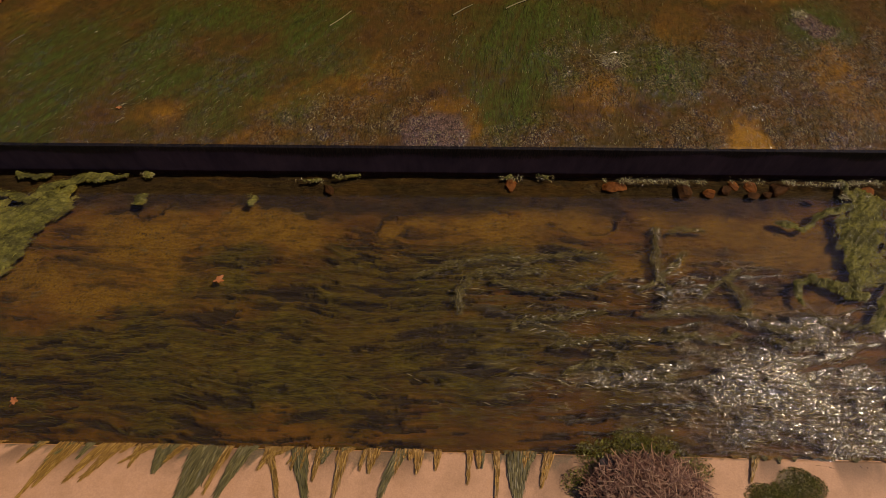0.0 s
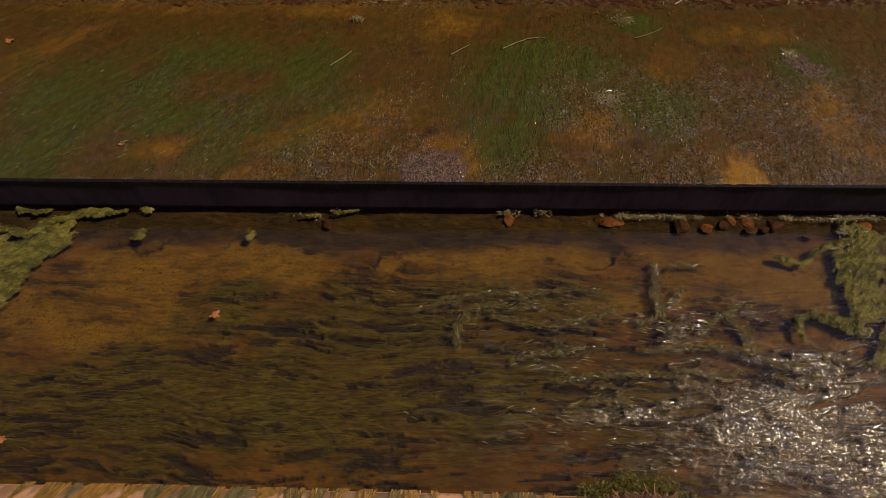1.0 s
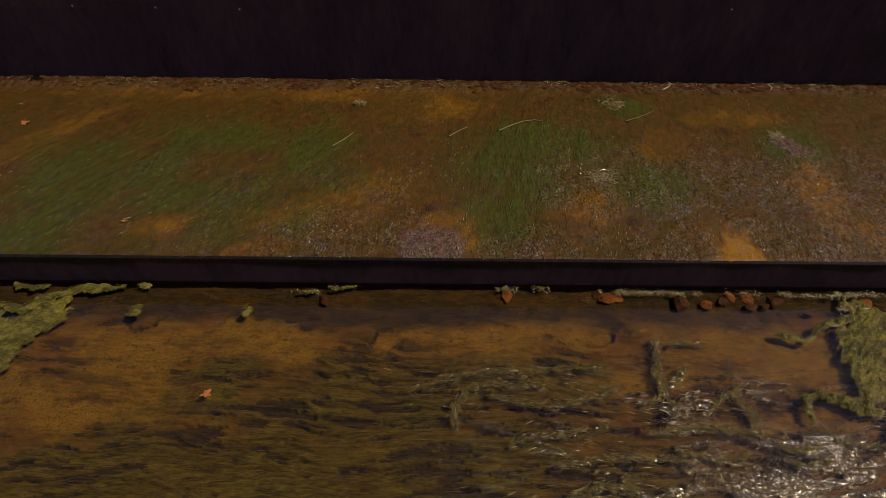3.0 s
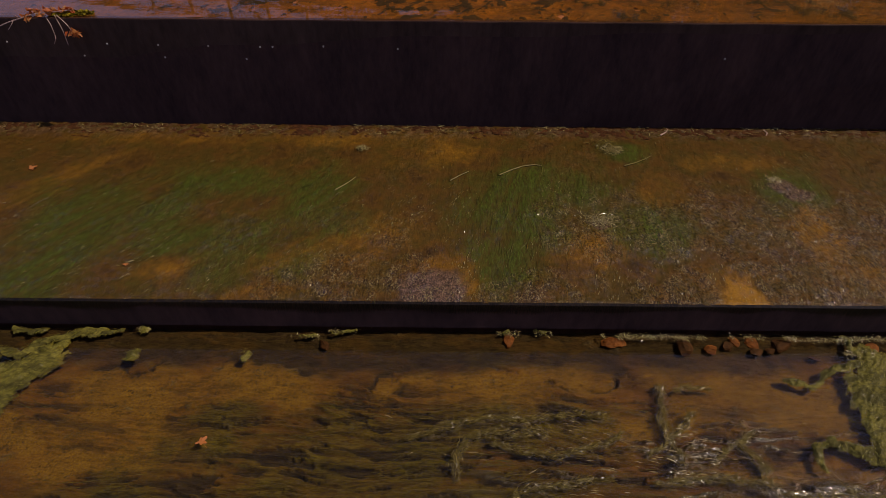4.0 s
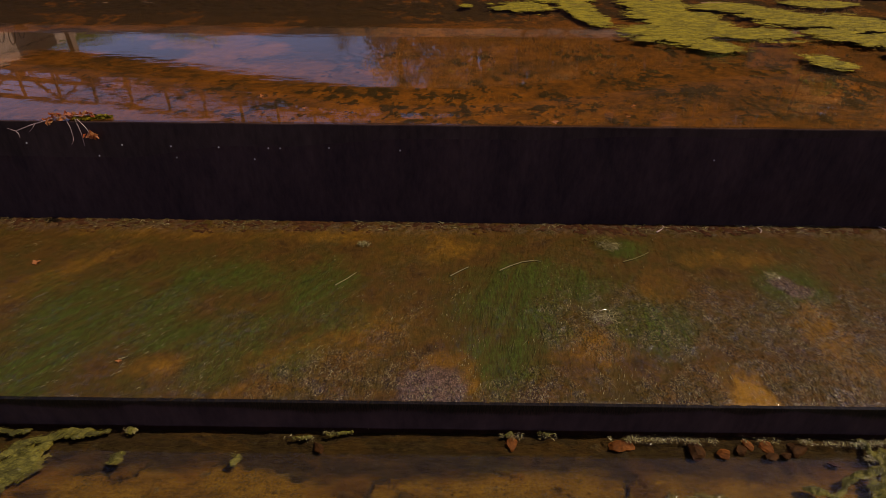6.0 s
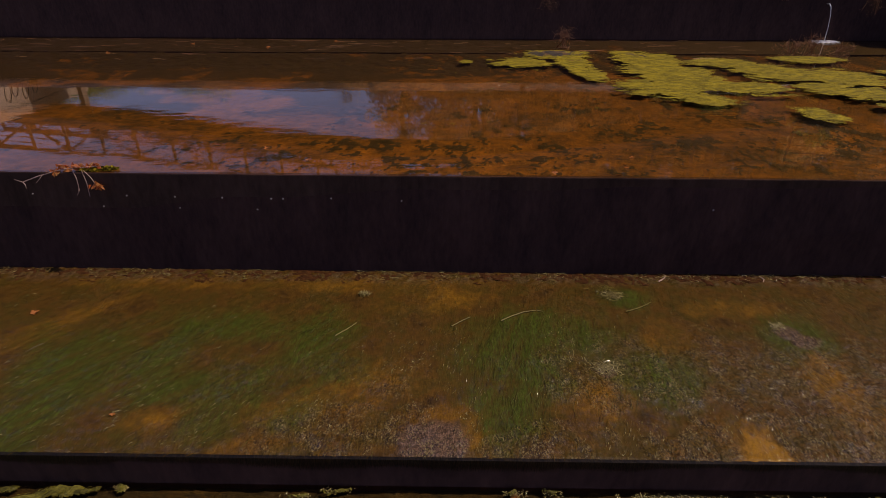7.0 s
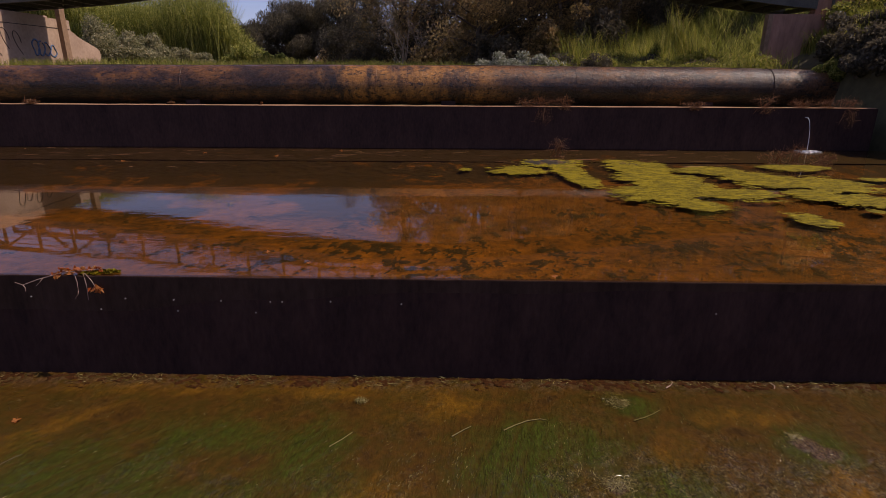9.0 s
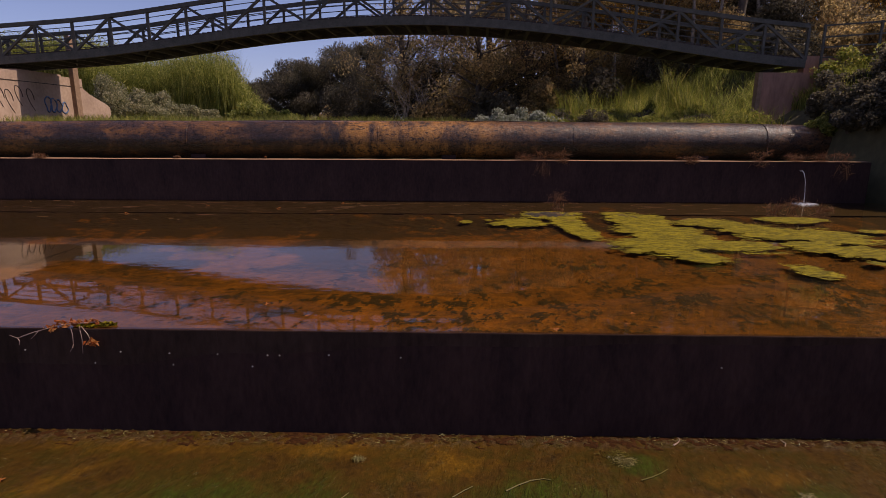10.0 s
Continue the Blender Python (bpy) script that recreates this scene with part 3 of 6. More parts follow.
reach = reach * (1 - 0.8 * smooth(1.5, 1.75, X) * (1 - smooth(2.9, 3.2, X)))
streak = (0.6 + 0.4 * smooth(0.4, 0.6, fbm(slant * 6, down, 16, 2))) * smooth(0.455, 0.54, strand + 0.30 * smooth(1.0, -0.1, down / np.maximum(reach, 0.01)) - 0.12) * smooth(1.15, 0.8, down / np.maximum(reach, 0.01))
streak = np.maximum(streak, patches(X, Y, [(2.10, 0.42, 0.13, 0.07)], 0.3, 7))
stain = np.clip(smooth(0.25, 0.0, down) * smooth(0.4, 0.65, fbm(slant * 5, down * 2, 14)) + 0.4 * patches(X, Y, [(0.7, 0.4, 0.3, 0.2)], 0.4), 0, 1)
Z = LOW + 0.006 - 0.014 * smooth(0.02, 0.0, down) + streak * 0.006 + 0.003 * fbm(X * 20, Y * 20, 2)
def sill_y(x):
    """The sill's edge, slightly askew to the step."""
    return LEDGE_Y + 0.007 - 0.0165 * x


sill = grid("ledge", xs, ys, Z, M_LEDGE, (streak, stain, 0 * X))
slide(sill, lambda x, y: (sill_y(x) - LEDGE_Y) * smooth(-1.6, -0.4, y))
ledge = tagged(sill, "sunlit beige concrete sill streaked with trailing algae", "concrete sill", kind="structure")
block = Geo().box(-9, 9, -1.6, LEDGE_Y, -1.5, LOW - 0.004)
block.v = [(x, sill_y(x) - 0.002 if y > 0 else y, z) for x, y, z in block.v]
part("sill_block", block, M_LEDGE, ledge)
for a, b in ((-9, -5.005), (5.005, 9)):
    block = Geo().box(a, b, -1.6, LEDGE_Y, LOW - 0.003, LOW + 0.006)
    block.v = [(x, sill_y(x) if y > 0 else y, z) for x, y, z in block.v]
    part("sill_end", block, M_LEDGE, ledge)

xs, ys = np.concatenate([np.arange(-5.2, -3.6, 0.02), np.arange(-3.6, 3.7, 0.008), np.arange(3.7, 5.2, 0.02)]), np.arange(LEDGE_Y - 0.10, STEP_Y + 0.05, 0.008)
X, Y = np.meshgrid(xs, ys)
SAND = [(-2.39, 2.22, 0.62, 0.26), (-1.31, 2.30, 0.60, 0.20), (0.26, 2.27, 0.90, 0.20), (1.04, 2.38, 0.40, 0.18), (2.47, 2.15, 0.80, 0.36),
        (-2.49, 1.80, 0.70, 0.22), (1.97, 2.40, 0.40, 0.20), (-3.6, 1.9, 0.7, 0.35), (1.2, 1.95, 0.5, 0.12), (2.2, 1.6, 0.6, 0.08)]
WEED = [(-2.08, 1.12, 0.84, 0.35), (-0.95, 1.00, 0.36, 0.16), (-1.57, 2.02, 0.26, 0.10), (-0.61, 1.70, 0.94, 0.29), (-2.95, 0.95, 0.43, 0.19),
        (0.38, 1.92, 0.85, 0.19), (0.27, 2.54, 0.32, 0.08), (1.30, 1.12, 0.59, 0.30), (0.3, 1.3, 0.8, 0.3), (-4.0, 1.2, 0.7, 0.4), (-0.5, 1.2, 1.2, 0.4)]
sand = patches(X, Y, SAND, 0.35, 3, 21, 0.6) * (0.55 + 0.45 * smooth(0.38, 0.58, fbm(X * 3, Y * 6, 20, 5, 0.6)))
weed = patches(X, Y, WEED, 0.3, 3, 22, 1.2)
warp = fbm(X * 0.8, Y * 0.8, 23, 3)
flow = Y * 17 + warp * 5 + 0.6 * X
ridge = 1 - 2 * np.abs(fbm(X * 1.3 + warp, flow, 24, 3) - 0.5)
rope = smooth(0.84, 0.98, ridge) * (1 - 0.75 * sand) * smooth(2.45, 2.1, Y + 0.2 * warp)
# shade line painted along the upper rim of the sand patches
rim = np.clip(1 - np.abs(patches(X, Y - 0.03, SAND, 0.35, 3, 21, 0.6) - 0.5) * 3, 0, 1) * smooth(2.15, 2.3, Y) * smooth(0.42, 0.55, fbm(X * 2, Y * 2, 36))
# rims, a darker band near the step, and painted shade between weed strands
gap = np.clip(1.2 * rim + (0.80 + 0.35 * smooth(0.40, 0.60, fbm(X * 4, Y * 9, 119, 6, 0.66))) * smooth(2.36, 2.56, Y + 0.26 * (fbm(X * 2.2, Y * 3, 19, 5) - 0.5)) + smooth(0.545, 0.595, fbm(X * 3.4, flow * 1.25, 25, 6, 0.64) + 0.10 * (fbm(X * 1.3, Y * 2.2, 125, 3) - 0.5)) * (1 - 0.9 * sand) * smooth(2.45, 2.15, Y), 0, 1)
rise = smooth(-0.6, 2.2, X) * smooth(2.3, 1.7, Y)
ROPE = [
    ([(0.11, 1.56), (0.08, 1.72), (0.18, 1.84), (0.41, 1.87), (0.70, 1.85)], 0.035),
    ([(0.32, 1.78), (0.57, 1.72), (0.85, 1.71), (1.11, 1.77), (1.25, 1.86)], 0.020),
    ([(1.62, 2.27), (1.60, 2.07), (1.56, 1.82)], 0.028),
    ([(1.56, 1.82), (1.60, 1.66)], 0.020),
    ([(1.38, 1.70), (1.53, 1.80), (1.72, 1.92), (1.78, 2.02)], 0.020),
    ([(1.70, 2.22), (1.96, 2.23)], 0.016),
    ([(1.83, 1.66), (2.02, 1.78), (2.15, 1.87)], 0.018),
    ([(2.02, 1.78), (2.15, 1.64), (2.12, 1.53)], 0.030),
    ([(2.18, 1.46), (2.32, 1.41), (2.51, 1.44)], 0.020),
    ([(1.39, 1.50), (1.64, 1.56), (1.88, 1.54), (2.15, 1.51)], 0.028),
    ([(0.43, 1.43), (0.75, 1.50), (1.07, 1.54)], 0.020),
    ([(0.73, 1.29), (1.04, 1.34), (1.39, 1.33), (1.68, 1.37)], 0.022),
    ([(1.53, 1.42), (1.79, 1.33), (2.03, 1.36)], 0.018),
    ([(-0.26, 1.81), (-0.05, 1.91), (0.29, 1.98), (0.71, 1.97), (1.14, 2.01)], 0.020),
    ([(0.78, 1.09), (1.02, 1.17), (1.24, 1.12)], 0.030),
    ([(2.24, 1.34), (2.36, 1.29), (2.53, 1.34)], 0.030),
    ([(2.62, 1.46), (2.75, 1.40), (3.08, 1.44)], 0.018),
]
GLIT = [(2.05, 0.98, 0.62, 0.30), (2.6, 1.15, 0.7, 0.30), (2.9, 0.85, 0.9, 0.35), (1.30, 1.10, 0.34, 0.10), (2.45, 1.46, 0.55, 0.09), (2.3, 0.70, 0.85, 0.12), (3.2, 1.15, 0.5, 0.5), (2.95, 0.70, 0.9, 0.20), (1.75, 1.05, 0.45, 0.16)]
clump = smooth(0.10, 0.75, ropes(X, Y, [(p, 1.25 * w) for p, w in ROPE], 26) + 1.5 * (fbm(X * 12, Y * 18, 17, 5, 0.6) - 0.54))
glit = patches(X, Y, GLIT, 0.32, 3, 27, 1.5)
knob = smooth(0.3, 0.7, fbm(X * 26, Y * 34, 28, 3))
ragged = smooth(0.40, 0.54, fbm(X * 3.2, Y * 10 + warp * 6, 29, 6, 0.64) + 0.16 * smooth(1.4, 0.75, Y) * smooth(1.2, 2.2, X))
wet = np.clip(np.maximum(clump * 0.3, glit * (0.08 + 0.92 * ragged)) + rope * rise * 0.9 * smooth(0.46, 0.58, fbm(X * 4, Y * 8, 33, 4)), 0, 1)
Z = LOW - 0.092 + 0.02 * fbm(X * 1.5, Y * 1.5, 30) + (0.012 * ridge * (1 - sand) + 0.030 * rope - 0.03 * gap) * (1 - 0.8 * glit) + 0.014 * fbm(X * 20, Y * 34, 32, 4, 0.6) * (1 - 0.75 * glit) + (0.030 + 0.030 * fbm(X * 9, Y * 12, 120, 4)) * smooth(2.46, 2.74, Y + 0.1 * (fbm(X * 3, Y * 3, 121) - 0.5)) + np.maximum(wet * (0.050 + 0.005 * knob + 0.016 * glit), clump * 0.024)
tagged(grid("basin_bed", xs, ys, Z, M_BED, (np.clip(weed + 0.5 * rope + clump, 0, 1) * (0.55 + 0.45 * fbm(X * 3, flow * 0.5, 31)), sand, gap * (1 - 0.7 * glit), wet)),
       "shallow basin bed of sand, silt and trailing green weed", "stream bed", kind="structure")


def drift(x, y):
    """The way in which the weed of the basin trails."""
    return np.ones_like(x), 0.9 * (fbm(x * 0.9, y * 1.6, 34, 3) - 0.5) * 2 - 0.12


r = np.random.default_rng(35)
for name, mat, n, x0, x1, y0, y1, z0, z1, lmin, lmax, wd, label in (
        ("dark_weed", M_WEED_BROWN, 2200, -4.6, 4.4, 0.62, 2.2, LOW - 0.07, LOW - 0.04, 0.04, 0.13, 0.0035, "brown weed trailing in the shallow basin"),
        ("green_weed", M_WEED_GREEN, 3200, -4.6, 4.2, 0.62, 2.15, LOW - 0.065, LOW - 0.03, 0.04, 0.15, 0.0035, "green weed trailing in the shallow basin"),
        ("wet_weed", M_HAIR_PALE, 2600, -1.2, 4.4, 0.62, 2.0, LOW - 0.010, LOW + 0.008, 0.02, 0.07, 0.0045, "wet pale weed glinting at the water surface")):
    x, y = r.uniform(x0, x1, n), r.uniform(y0, y1, n)
    bunch = fbm(x * 1.6, y * 9 + 4 * fbm(x * 0.8, y * 0.8, 23, 3), 36, 3)
    bare = patches(x, y, SAND, 0.35, 3, 21, 1.3)
    keep = (bunch > 0.47) & (bare < 0.5) if name != "wet_weed" else (bunch > 0.52) & (r.random(n) < smooth(-1.2, 2.0, x)) & (bare < 0.6)
    x, y = x[keep], y[keep]
    st = np.stack([x, y, r.uniform(z0, z1, len(x))], 1)
    v, f = strands(st, drift, r.uniform(lmin, lmax, len(x)), wd * r.uniform(0.6, 1.3, len(x)), 0.01 * r.random(len(x)), 37, 5, 0.22)
    tagged(new(name, mesh_of(name, v, f, mat)), label, "water weed", kind="stuff")
# matted threads along the trailing ropes of weed
sx, sy, sa = [], [], []
for pts, width in ROPE:
    for (ax, ay), (bx, by) in zip(pts[:-1], pts[1:]):
        k = int(800 * math.hypot(bx - ax, by - ay) * (0.6 + 14 * width))
        t = r.random(k)
        sx.append(ax + t * (bx - ax) + r.normal(0, width * 0.55, k))
        sy.append(ay + t * (by - ay) + r.normal(0, width * 0.55, k))
        sa.append(np.arctan2(by - ay, bx - ax) + r.normal(0, 0.28, k))
sx, sy, sa = np.concatenate(sx), np.concatenate(sy), np.concatenate(sa)
sx, sy = sx - 0.05 * (fbm(sx * 6, sy * 6, 26, 4) - 0.5) * 2, sy - 0.05 * (fbm(sx * 6, sy * 6, 33, 4) - 0.5) * 2
st = np.stack([sx, sy, r.uniform(LOW - 0.020, LOW + 0.008, len(sx))], 1)
v, f = strands(st, lambda a, b: (np.cos(sa), np.sin(sa)), r.uniform(0.015, 0.055, len(sx)), r.uniform(0.0022, 0.0055, len(sx)), 0.012 * r.random(len(sx)), 40, 4, 0.45)
tagged(new("rope_weed", mesh_of("rope_weed", v, f, M_HAIR_ROPE)), "matted ropes of wet olive weed in the basin", "water weed", kind="stuff")
xs, ys = np.linspace(-9, 9, 3), np.linspace(LEDGE_Y - 0.16, STEP_Y + 0.04, 3)
tagged(grid("basin_water", xs, ys, np.full((3, 3), LOW), M_WATER_LOW), "thin clear water over the basin bed", "water", kind="structure")
part("basin_side", Geo().box(-9, -5.2, LEDGE_Y, STEP_Y, -1.0, LOW - 0.1).box(5.18, 9, LEDGE_Y, STEP_Y, -1.0, LOW - 0.1), M_SOIL, None)
tagged(bpy.data.objects["basin_side"], "muddy bed at the ends of the basin", "stream bed", kind="structure")

# ---- apron: the wet slab below the weir ----
GREEN = [(0.92, 4.38, 0.74, 0.33), (0.55, 4.00, 0.48, 0.50), (-2.18, 4.35, 0.62, 0.27), (-3.38, 3.80, 0.61, 0.56), (-2.58, 3.95, 0.32, 0.42), (3.43, 4.33, 0.31, 0.29),
         (0.39, 3.25, 0.29, 0.40), (1.80, 3.75, 0.45, 0.40), (-1.24, 4.0, 0.33, 0.62), (1.93, 4.98, 0.24, 0.16), (-3.40, 3.13, 0.41, 0.32), (-2.0, 3.5, 0.8, 0.4),
         (-5.6, 4.0, 0.9, 0.6), (5.2, 3.9, 0.8, 0.7)]
OCHRE = [(2.37, 3.03, 0.20, 0.18), (0.06, 3.21, 0.22, 0.13), (0.20, 3.03, 0.09, 0.15), (2.10, 4.26, 0.22, 0.23), (-0.05, 4.94, 0.37, 0.22), (-2.36, 3.16, 0.19, 0.16),
         (1.33, 3.45, 0.20, 0.28), (3.39, 3.56, 0.19, 0.44), (-1.97, 5.22, 2.11, 0.12), (3.00, 4.76, 0.36, 0.14), (-0.67, 3.52, 0.29, 0.34), (-1.53, 2.89, 0.13, 0.09),
         (-4.11, 4.12, 0.22, 0.53), (3.6, 3.13, 0.19, 0.26)]
CRUST = [(-0.13, 2.96, 0.30, 0.19), (3.36, 4.37, 0.15, 0.13), (3.45, 4.24, 0.13, 0.12), (1.42, 3.76, 0.09, 0.07)]
GRIT = [(1.93, 3.0, 0.40, 0.22), (2.84, 3.54, 0.55, 0.35), (3.06, 3.14, 0.40, 0.3), (4.4, 3.3, 0.9, 0.5), (1.25, 3.75, 0.4, 0.25), (-0.35, 3.45, 0.25, 0.3), (-1.0, 3.05, 0.5, 0.25), (0.5, 2.9, 0.4, 0.14), (2.0, 3.9, 0.5, 0.3)]
xs, ys = np.concatenate([np.arange(-9, -5.2, 0.06), np.arange(-5.2, 5.2, 0.014), np.arange(5.2, 9.01, 0.06)]), np.arange(STEP_Y, WEIR_Y + 0.02, 0.014)
X, Y = np.meshgrid(xs, ys)
bend = smooth(2.0, -3.0, X) * 0.7 + 0.12
along = X - (WEIR_Y - Y) * -bend
green = patches(X, Y, GREEN, 0.3, 2.2, 41, 1.3)
ochre = patches(along, Y * 0.7, [(a + (WEIR_Y - b) * (smooth(2.0, -3.0, np.array(a)) * 0.7 + 0.12), b * 0.7, c, d * 0.7) for a, b, c, d in OCHRE], 0.35, 4, 42, 1.3)
ochre = np.maximum(ochre * 0.8, patches(X, Y, [OCHRE[q] for q in (0, 1, 2, 3, 4, 6, 7, 5)], 0.22, 5, 65, 0.9) * (0.35 + 0.65 * smooth(0.35, 0.55, fbm(X * 7, Y * 5, 67, 5, 0.6))))
crust = patches(X, Y, CRUST, 0.22, 5, 43, 0.6)
wedge = smooth(-0.03, 0.08, np.minimum(np.minimum(X - 2.15 - 0.35 * (Y - 2.8), (3.27 - Y) - 1.15 * (X - 2.24)), 0.42 - 0.2 * (Y - 2.9) - (X - 2.15)) + 0.26 * (fbm(X * 8, Y * 7, 143, 6, 0.66) - 0.5))
comb = fbm(along * 16, Y * 1.2, 44, 3)
foot = smooth(5.22, 5.40, Y + 0.10 * fbm(X * 4, Y * 4, 45))
grit = patches(X, Y, GRIT, 0.5, 4, 40, 1.6)
rough = np.clip(0.9 * crust + 0.8 * grit + 0.85 * smooth(0.2, 2.2, X) * smooth(4.6, 3.8, Y) * smooth(0.38, 0.58, fbm(X * 3, Y * 3, 40, 5, 0.6)) + 0.3 * smooth(0.55, 0.66, fbm(X * 2, Y * 2, 18, 4)) + 0.2 * foot, 0, 1) * (1 - 0.7 * patches(X, Y, OCHRE[:4], 0.10, 5, 65, 0.5))
Z = APRON + 0.012 * comb * np.clip(green + 0.3, 0, 1) + 0.018 * fbm(X * 36, Y * 22, 46, 3) * (0.25 + rough) + 0.014 * foot * smooth(0.35, 0.7, fbm(X * 17, Y * 22, 47, 4))
front = smooth(STEP_Y + 0.035, STEP_Y, Y)
Z = Z - 0.03 * front * (0.3 + 0.7 * fbm(X * 22, 0 * Y, 48, 2))
rough = rough * (1 - 0.8 * wedge)
green = green * (1 - wedge) * (1 - 0.8 * crust)
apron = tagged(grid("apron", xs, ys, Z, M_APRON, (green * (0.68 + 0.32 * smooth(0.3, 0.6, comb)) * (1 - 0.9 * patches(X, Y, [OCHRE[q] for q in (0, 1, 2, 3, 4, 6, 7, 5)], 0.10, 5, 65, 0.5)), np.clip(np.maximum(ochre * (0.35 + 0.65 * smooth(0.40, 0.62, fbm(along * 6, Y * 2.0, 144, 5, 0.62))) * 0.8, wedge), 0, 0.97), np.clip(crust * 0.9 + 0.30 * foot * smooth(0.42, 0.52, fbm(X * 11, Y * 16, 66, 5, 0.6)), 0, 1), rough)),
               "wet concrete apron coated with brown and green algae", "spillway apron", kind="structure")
slide(apron, lambda x, y: -0.0045 * x * (WEIR_Y - y) / (WEIR_Y - STEP_Y))
block = Geo().box(-9, 9, STEP_Y + 0.006, WEIR_Y, -1.2, APRON - 0.03)
block.v = [(x, y - 0.0045 * x if y < 4 else y, z) for x, y, z in block.v]
part("apron_block", block, M_WALL, apron)


def runoff(x, y):
    """The way in which water runs down the apron."""
    b = smooth(2.0, -3.0, x) * 0.75 + 0.10 + 0.7 * (fbm(x * 0.8, y * 0.8, 49, 3) - 0.5)
    return -b, -np.ones_like(x)


# brown and green hair is algae; the pale threads imitate glints by colour
r = np.random.default_rng(38)
for name, mat, n, lmin, lmax, wd, label in (("brown_hair_algae", M_HAIR_BROWN, 2200, 0.03, 0.12, 0.003, "brown hair algae lying on the wet apron"),
                                            ("green_hair_algae", M_HAIR_GREEN, 8000, 0.05, 0.20, 0.0024, "green hair algae combed down the apron"),
                                            ("pale_glint_threads", M_HAIR_PALE, 26000, 0.012, 0.045, 0.0030, "pale threads imitating wet glints on the apron")):
    x, y = r.uniform(-5.2, 5.2, n), r.uniform(STEP_Y + 0.02, WEIR_Y - 0.25, n)
    g = patches(x, y, GREEN, 0.3, 2.2, 41, 1.3)
    tuft = fbm(x * 3, y * 3, 50, 4)
    if name == "green_hair_algae":
        keep = r.random(n) < g * smooth(0.35, 0.6, tuft) + 0.04
    elif name == "pale_glint_threads":
        keep = (r.random(n) < 0.05 + 0.6 * smooth(0.50, 0.64, fbm(x * 3.2, y * 2.2, 63, 5, 0.6))) & (r.random(n) < 0.12 + 0.88 * smooth(4.9, 3.3, y - 0.12 * x))
    else:
        keep = (tuft > 0.42) & (g < 0.8)
    x, y = x[keep], y[keep]
    st = np.stack([x, y, np.full(len(x), APRON + 0.010)], 1)
    ln = np.minimum(r.uniform(lmin, lmax, len(x)), y - STEP_Y + 0.02)
    v, f = strands(st, runoff, ln, wd * r.uniform(0.6, 1.3, len(x)), 0.016 * r.random(len(x)), 39, 4, 0.25)
    tagged(new(name, mesh_of(name, v, f, mat)), label, "algae", kind="stuff")

# crumbly crust along the foot of the weir
xs, ys = np.arange(-6.2, 6.2, 0.011), np.arange(5.22, WEIR_Y, 0.011)
X, Y = np.meshgrid(xs, ys)
lump = fbm(X * 13, Y * 17, 68, 5, 0.6)
solid = 0.85 * smooth(5.22, 5.44, Y + 0.22 * (fbm(X * 2.2, Y * 2, 69, 4) - 0.5)) + 2.2 * (lump - 0.5)
tagged(grid("foot_crust", xs, ys, APRON + 0.007 + 0.012 * smooth(0.3, 0.75, lump) * smooth(0.3, 1.0, solid), M_CRUST, keep=solid > 0.45), "crumbly reddish crust along the foot of the weir", "crust", kind="stuff")

r = np.random.default_rng(168)
fx = r.uniform(-5.6, 5.6, 900)
fx = fx[vnoise(fx * 2.5, 0 * fx, 169) > 0.42]
turn = r.uniform(-0.7, 3.8, len(fx))
st = np.stack([fx, 5.49 - 0.22 * r.random(len(fx)) ** 1.6, np.full(len(fx), APRON + 0.024)], 1)
v, f = strands(st, lambda a, b: (np.cos(turn), 0.5 * np.sin(turn)), r.uniform(0.02, 0.09, len(fx)), r.uniform(0.003, 0.006, len(fx)), 0.010 * r.random(len(fx)), 170, 4, 0.5)
tagged(new("foot_threads", mesh_of("foot_threads", v, f, M_HAIR_PALE)), "pale dried threads caught along the foot of the weir", "algae", kind="stuff")

# ---- weir wall, with steel plates and bolts ----
def lip_y(x):
    """The weir's upper edge, a little out of line with its foot."""
    return WEIR_Y - 0.012 - 0.0105 * x


def leaning(x0, x1, z0, z1, out, thick):
    """A slab on the face of the weir between two heights."""
    at = lambda x, z: WEIR_Y - 0.002 * x + (lip_y(x) - WEIR_Y + 0.002 * x) * max(z, 0) / POOL - out
    v = [(x, at(x, z) + e, z) for z in (z0, z1) for x, e in ((x0, 0), (x1, 0), (x1, thick), (x0, thick))]
    return Geo().add(v, [(0, 3, 2, 1), (4, 5, 6, 7), (0, 1, 5, 4), (1, 2, 6, 5), (2, 3, 7, 6), (3, 0, 4, 7)])


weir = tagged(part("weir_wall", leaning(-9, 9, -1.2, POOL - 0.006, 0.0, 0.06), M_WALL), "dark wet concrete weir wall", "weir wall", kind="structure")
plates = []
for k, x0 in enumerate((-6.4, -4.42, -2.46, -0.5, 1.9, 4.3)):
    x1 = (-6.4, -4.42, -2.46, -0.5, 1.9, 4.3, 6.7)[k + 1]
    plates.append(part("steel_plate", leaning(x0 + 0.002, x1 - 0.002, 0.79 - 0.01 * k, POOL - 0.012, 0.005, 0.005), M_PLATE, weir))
for x, z in ((-4.56, 0.94), (-3.52, 0.93), (-2.99, 0.92), (-2.47, 0.915), (-1.93, 0.91), (-1.8, 0.91), (-1.27, 0.92), (-3.81, 0.80), (-2.96, 0.79), (-2.1, 0.78), (-5.1, 0.94), (2.9, 0.83), (-0.5, 0.90)):
    y = lip_y(x) + 0.012
    g = Geo().tube([(x, y - 0.016, z), (x, y - 0.024, z)], [0.010, 0.010], 8).tube([(x, y - 0.024, z), (x, y - 0.036, z)], [0.007, 0.005], 6)
    part("bolt", g, M_BOLT, plates[sum(x >= q for q in (-4.42, -2.46, -0.5, 1.9, 4.3))])

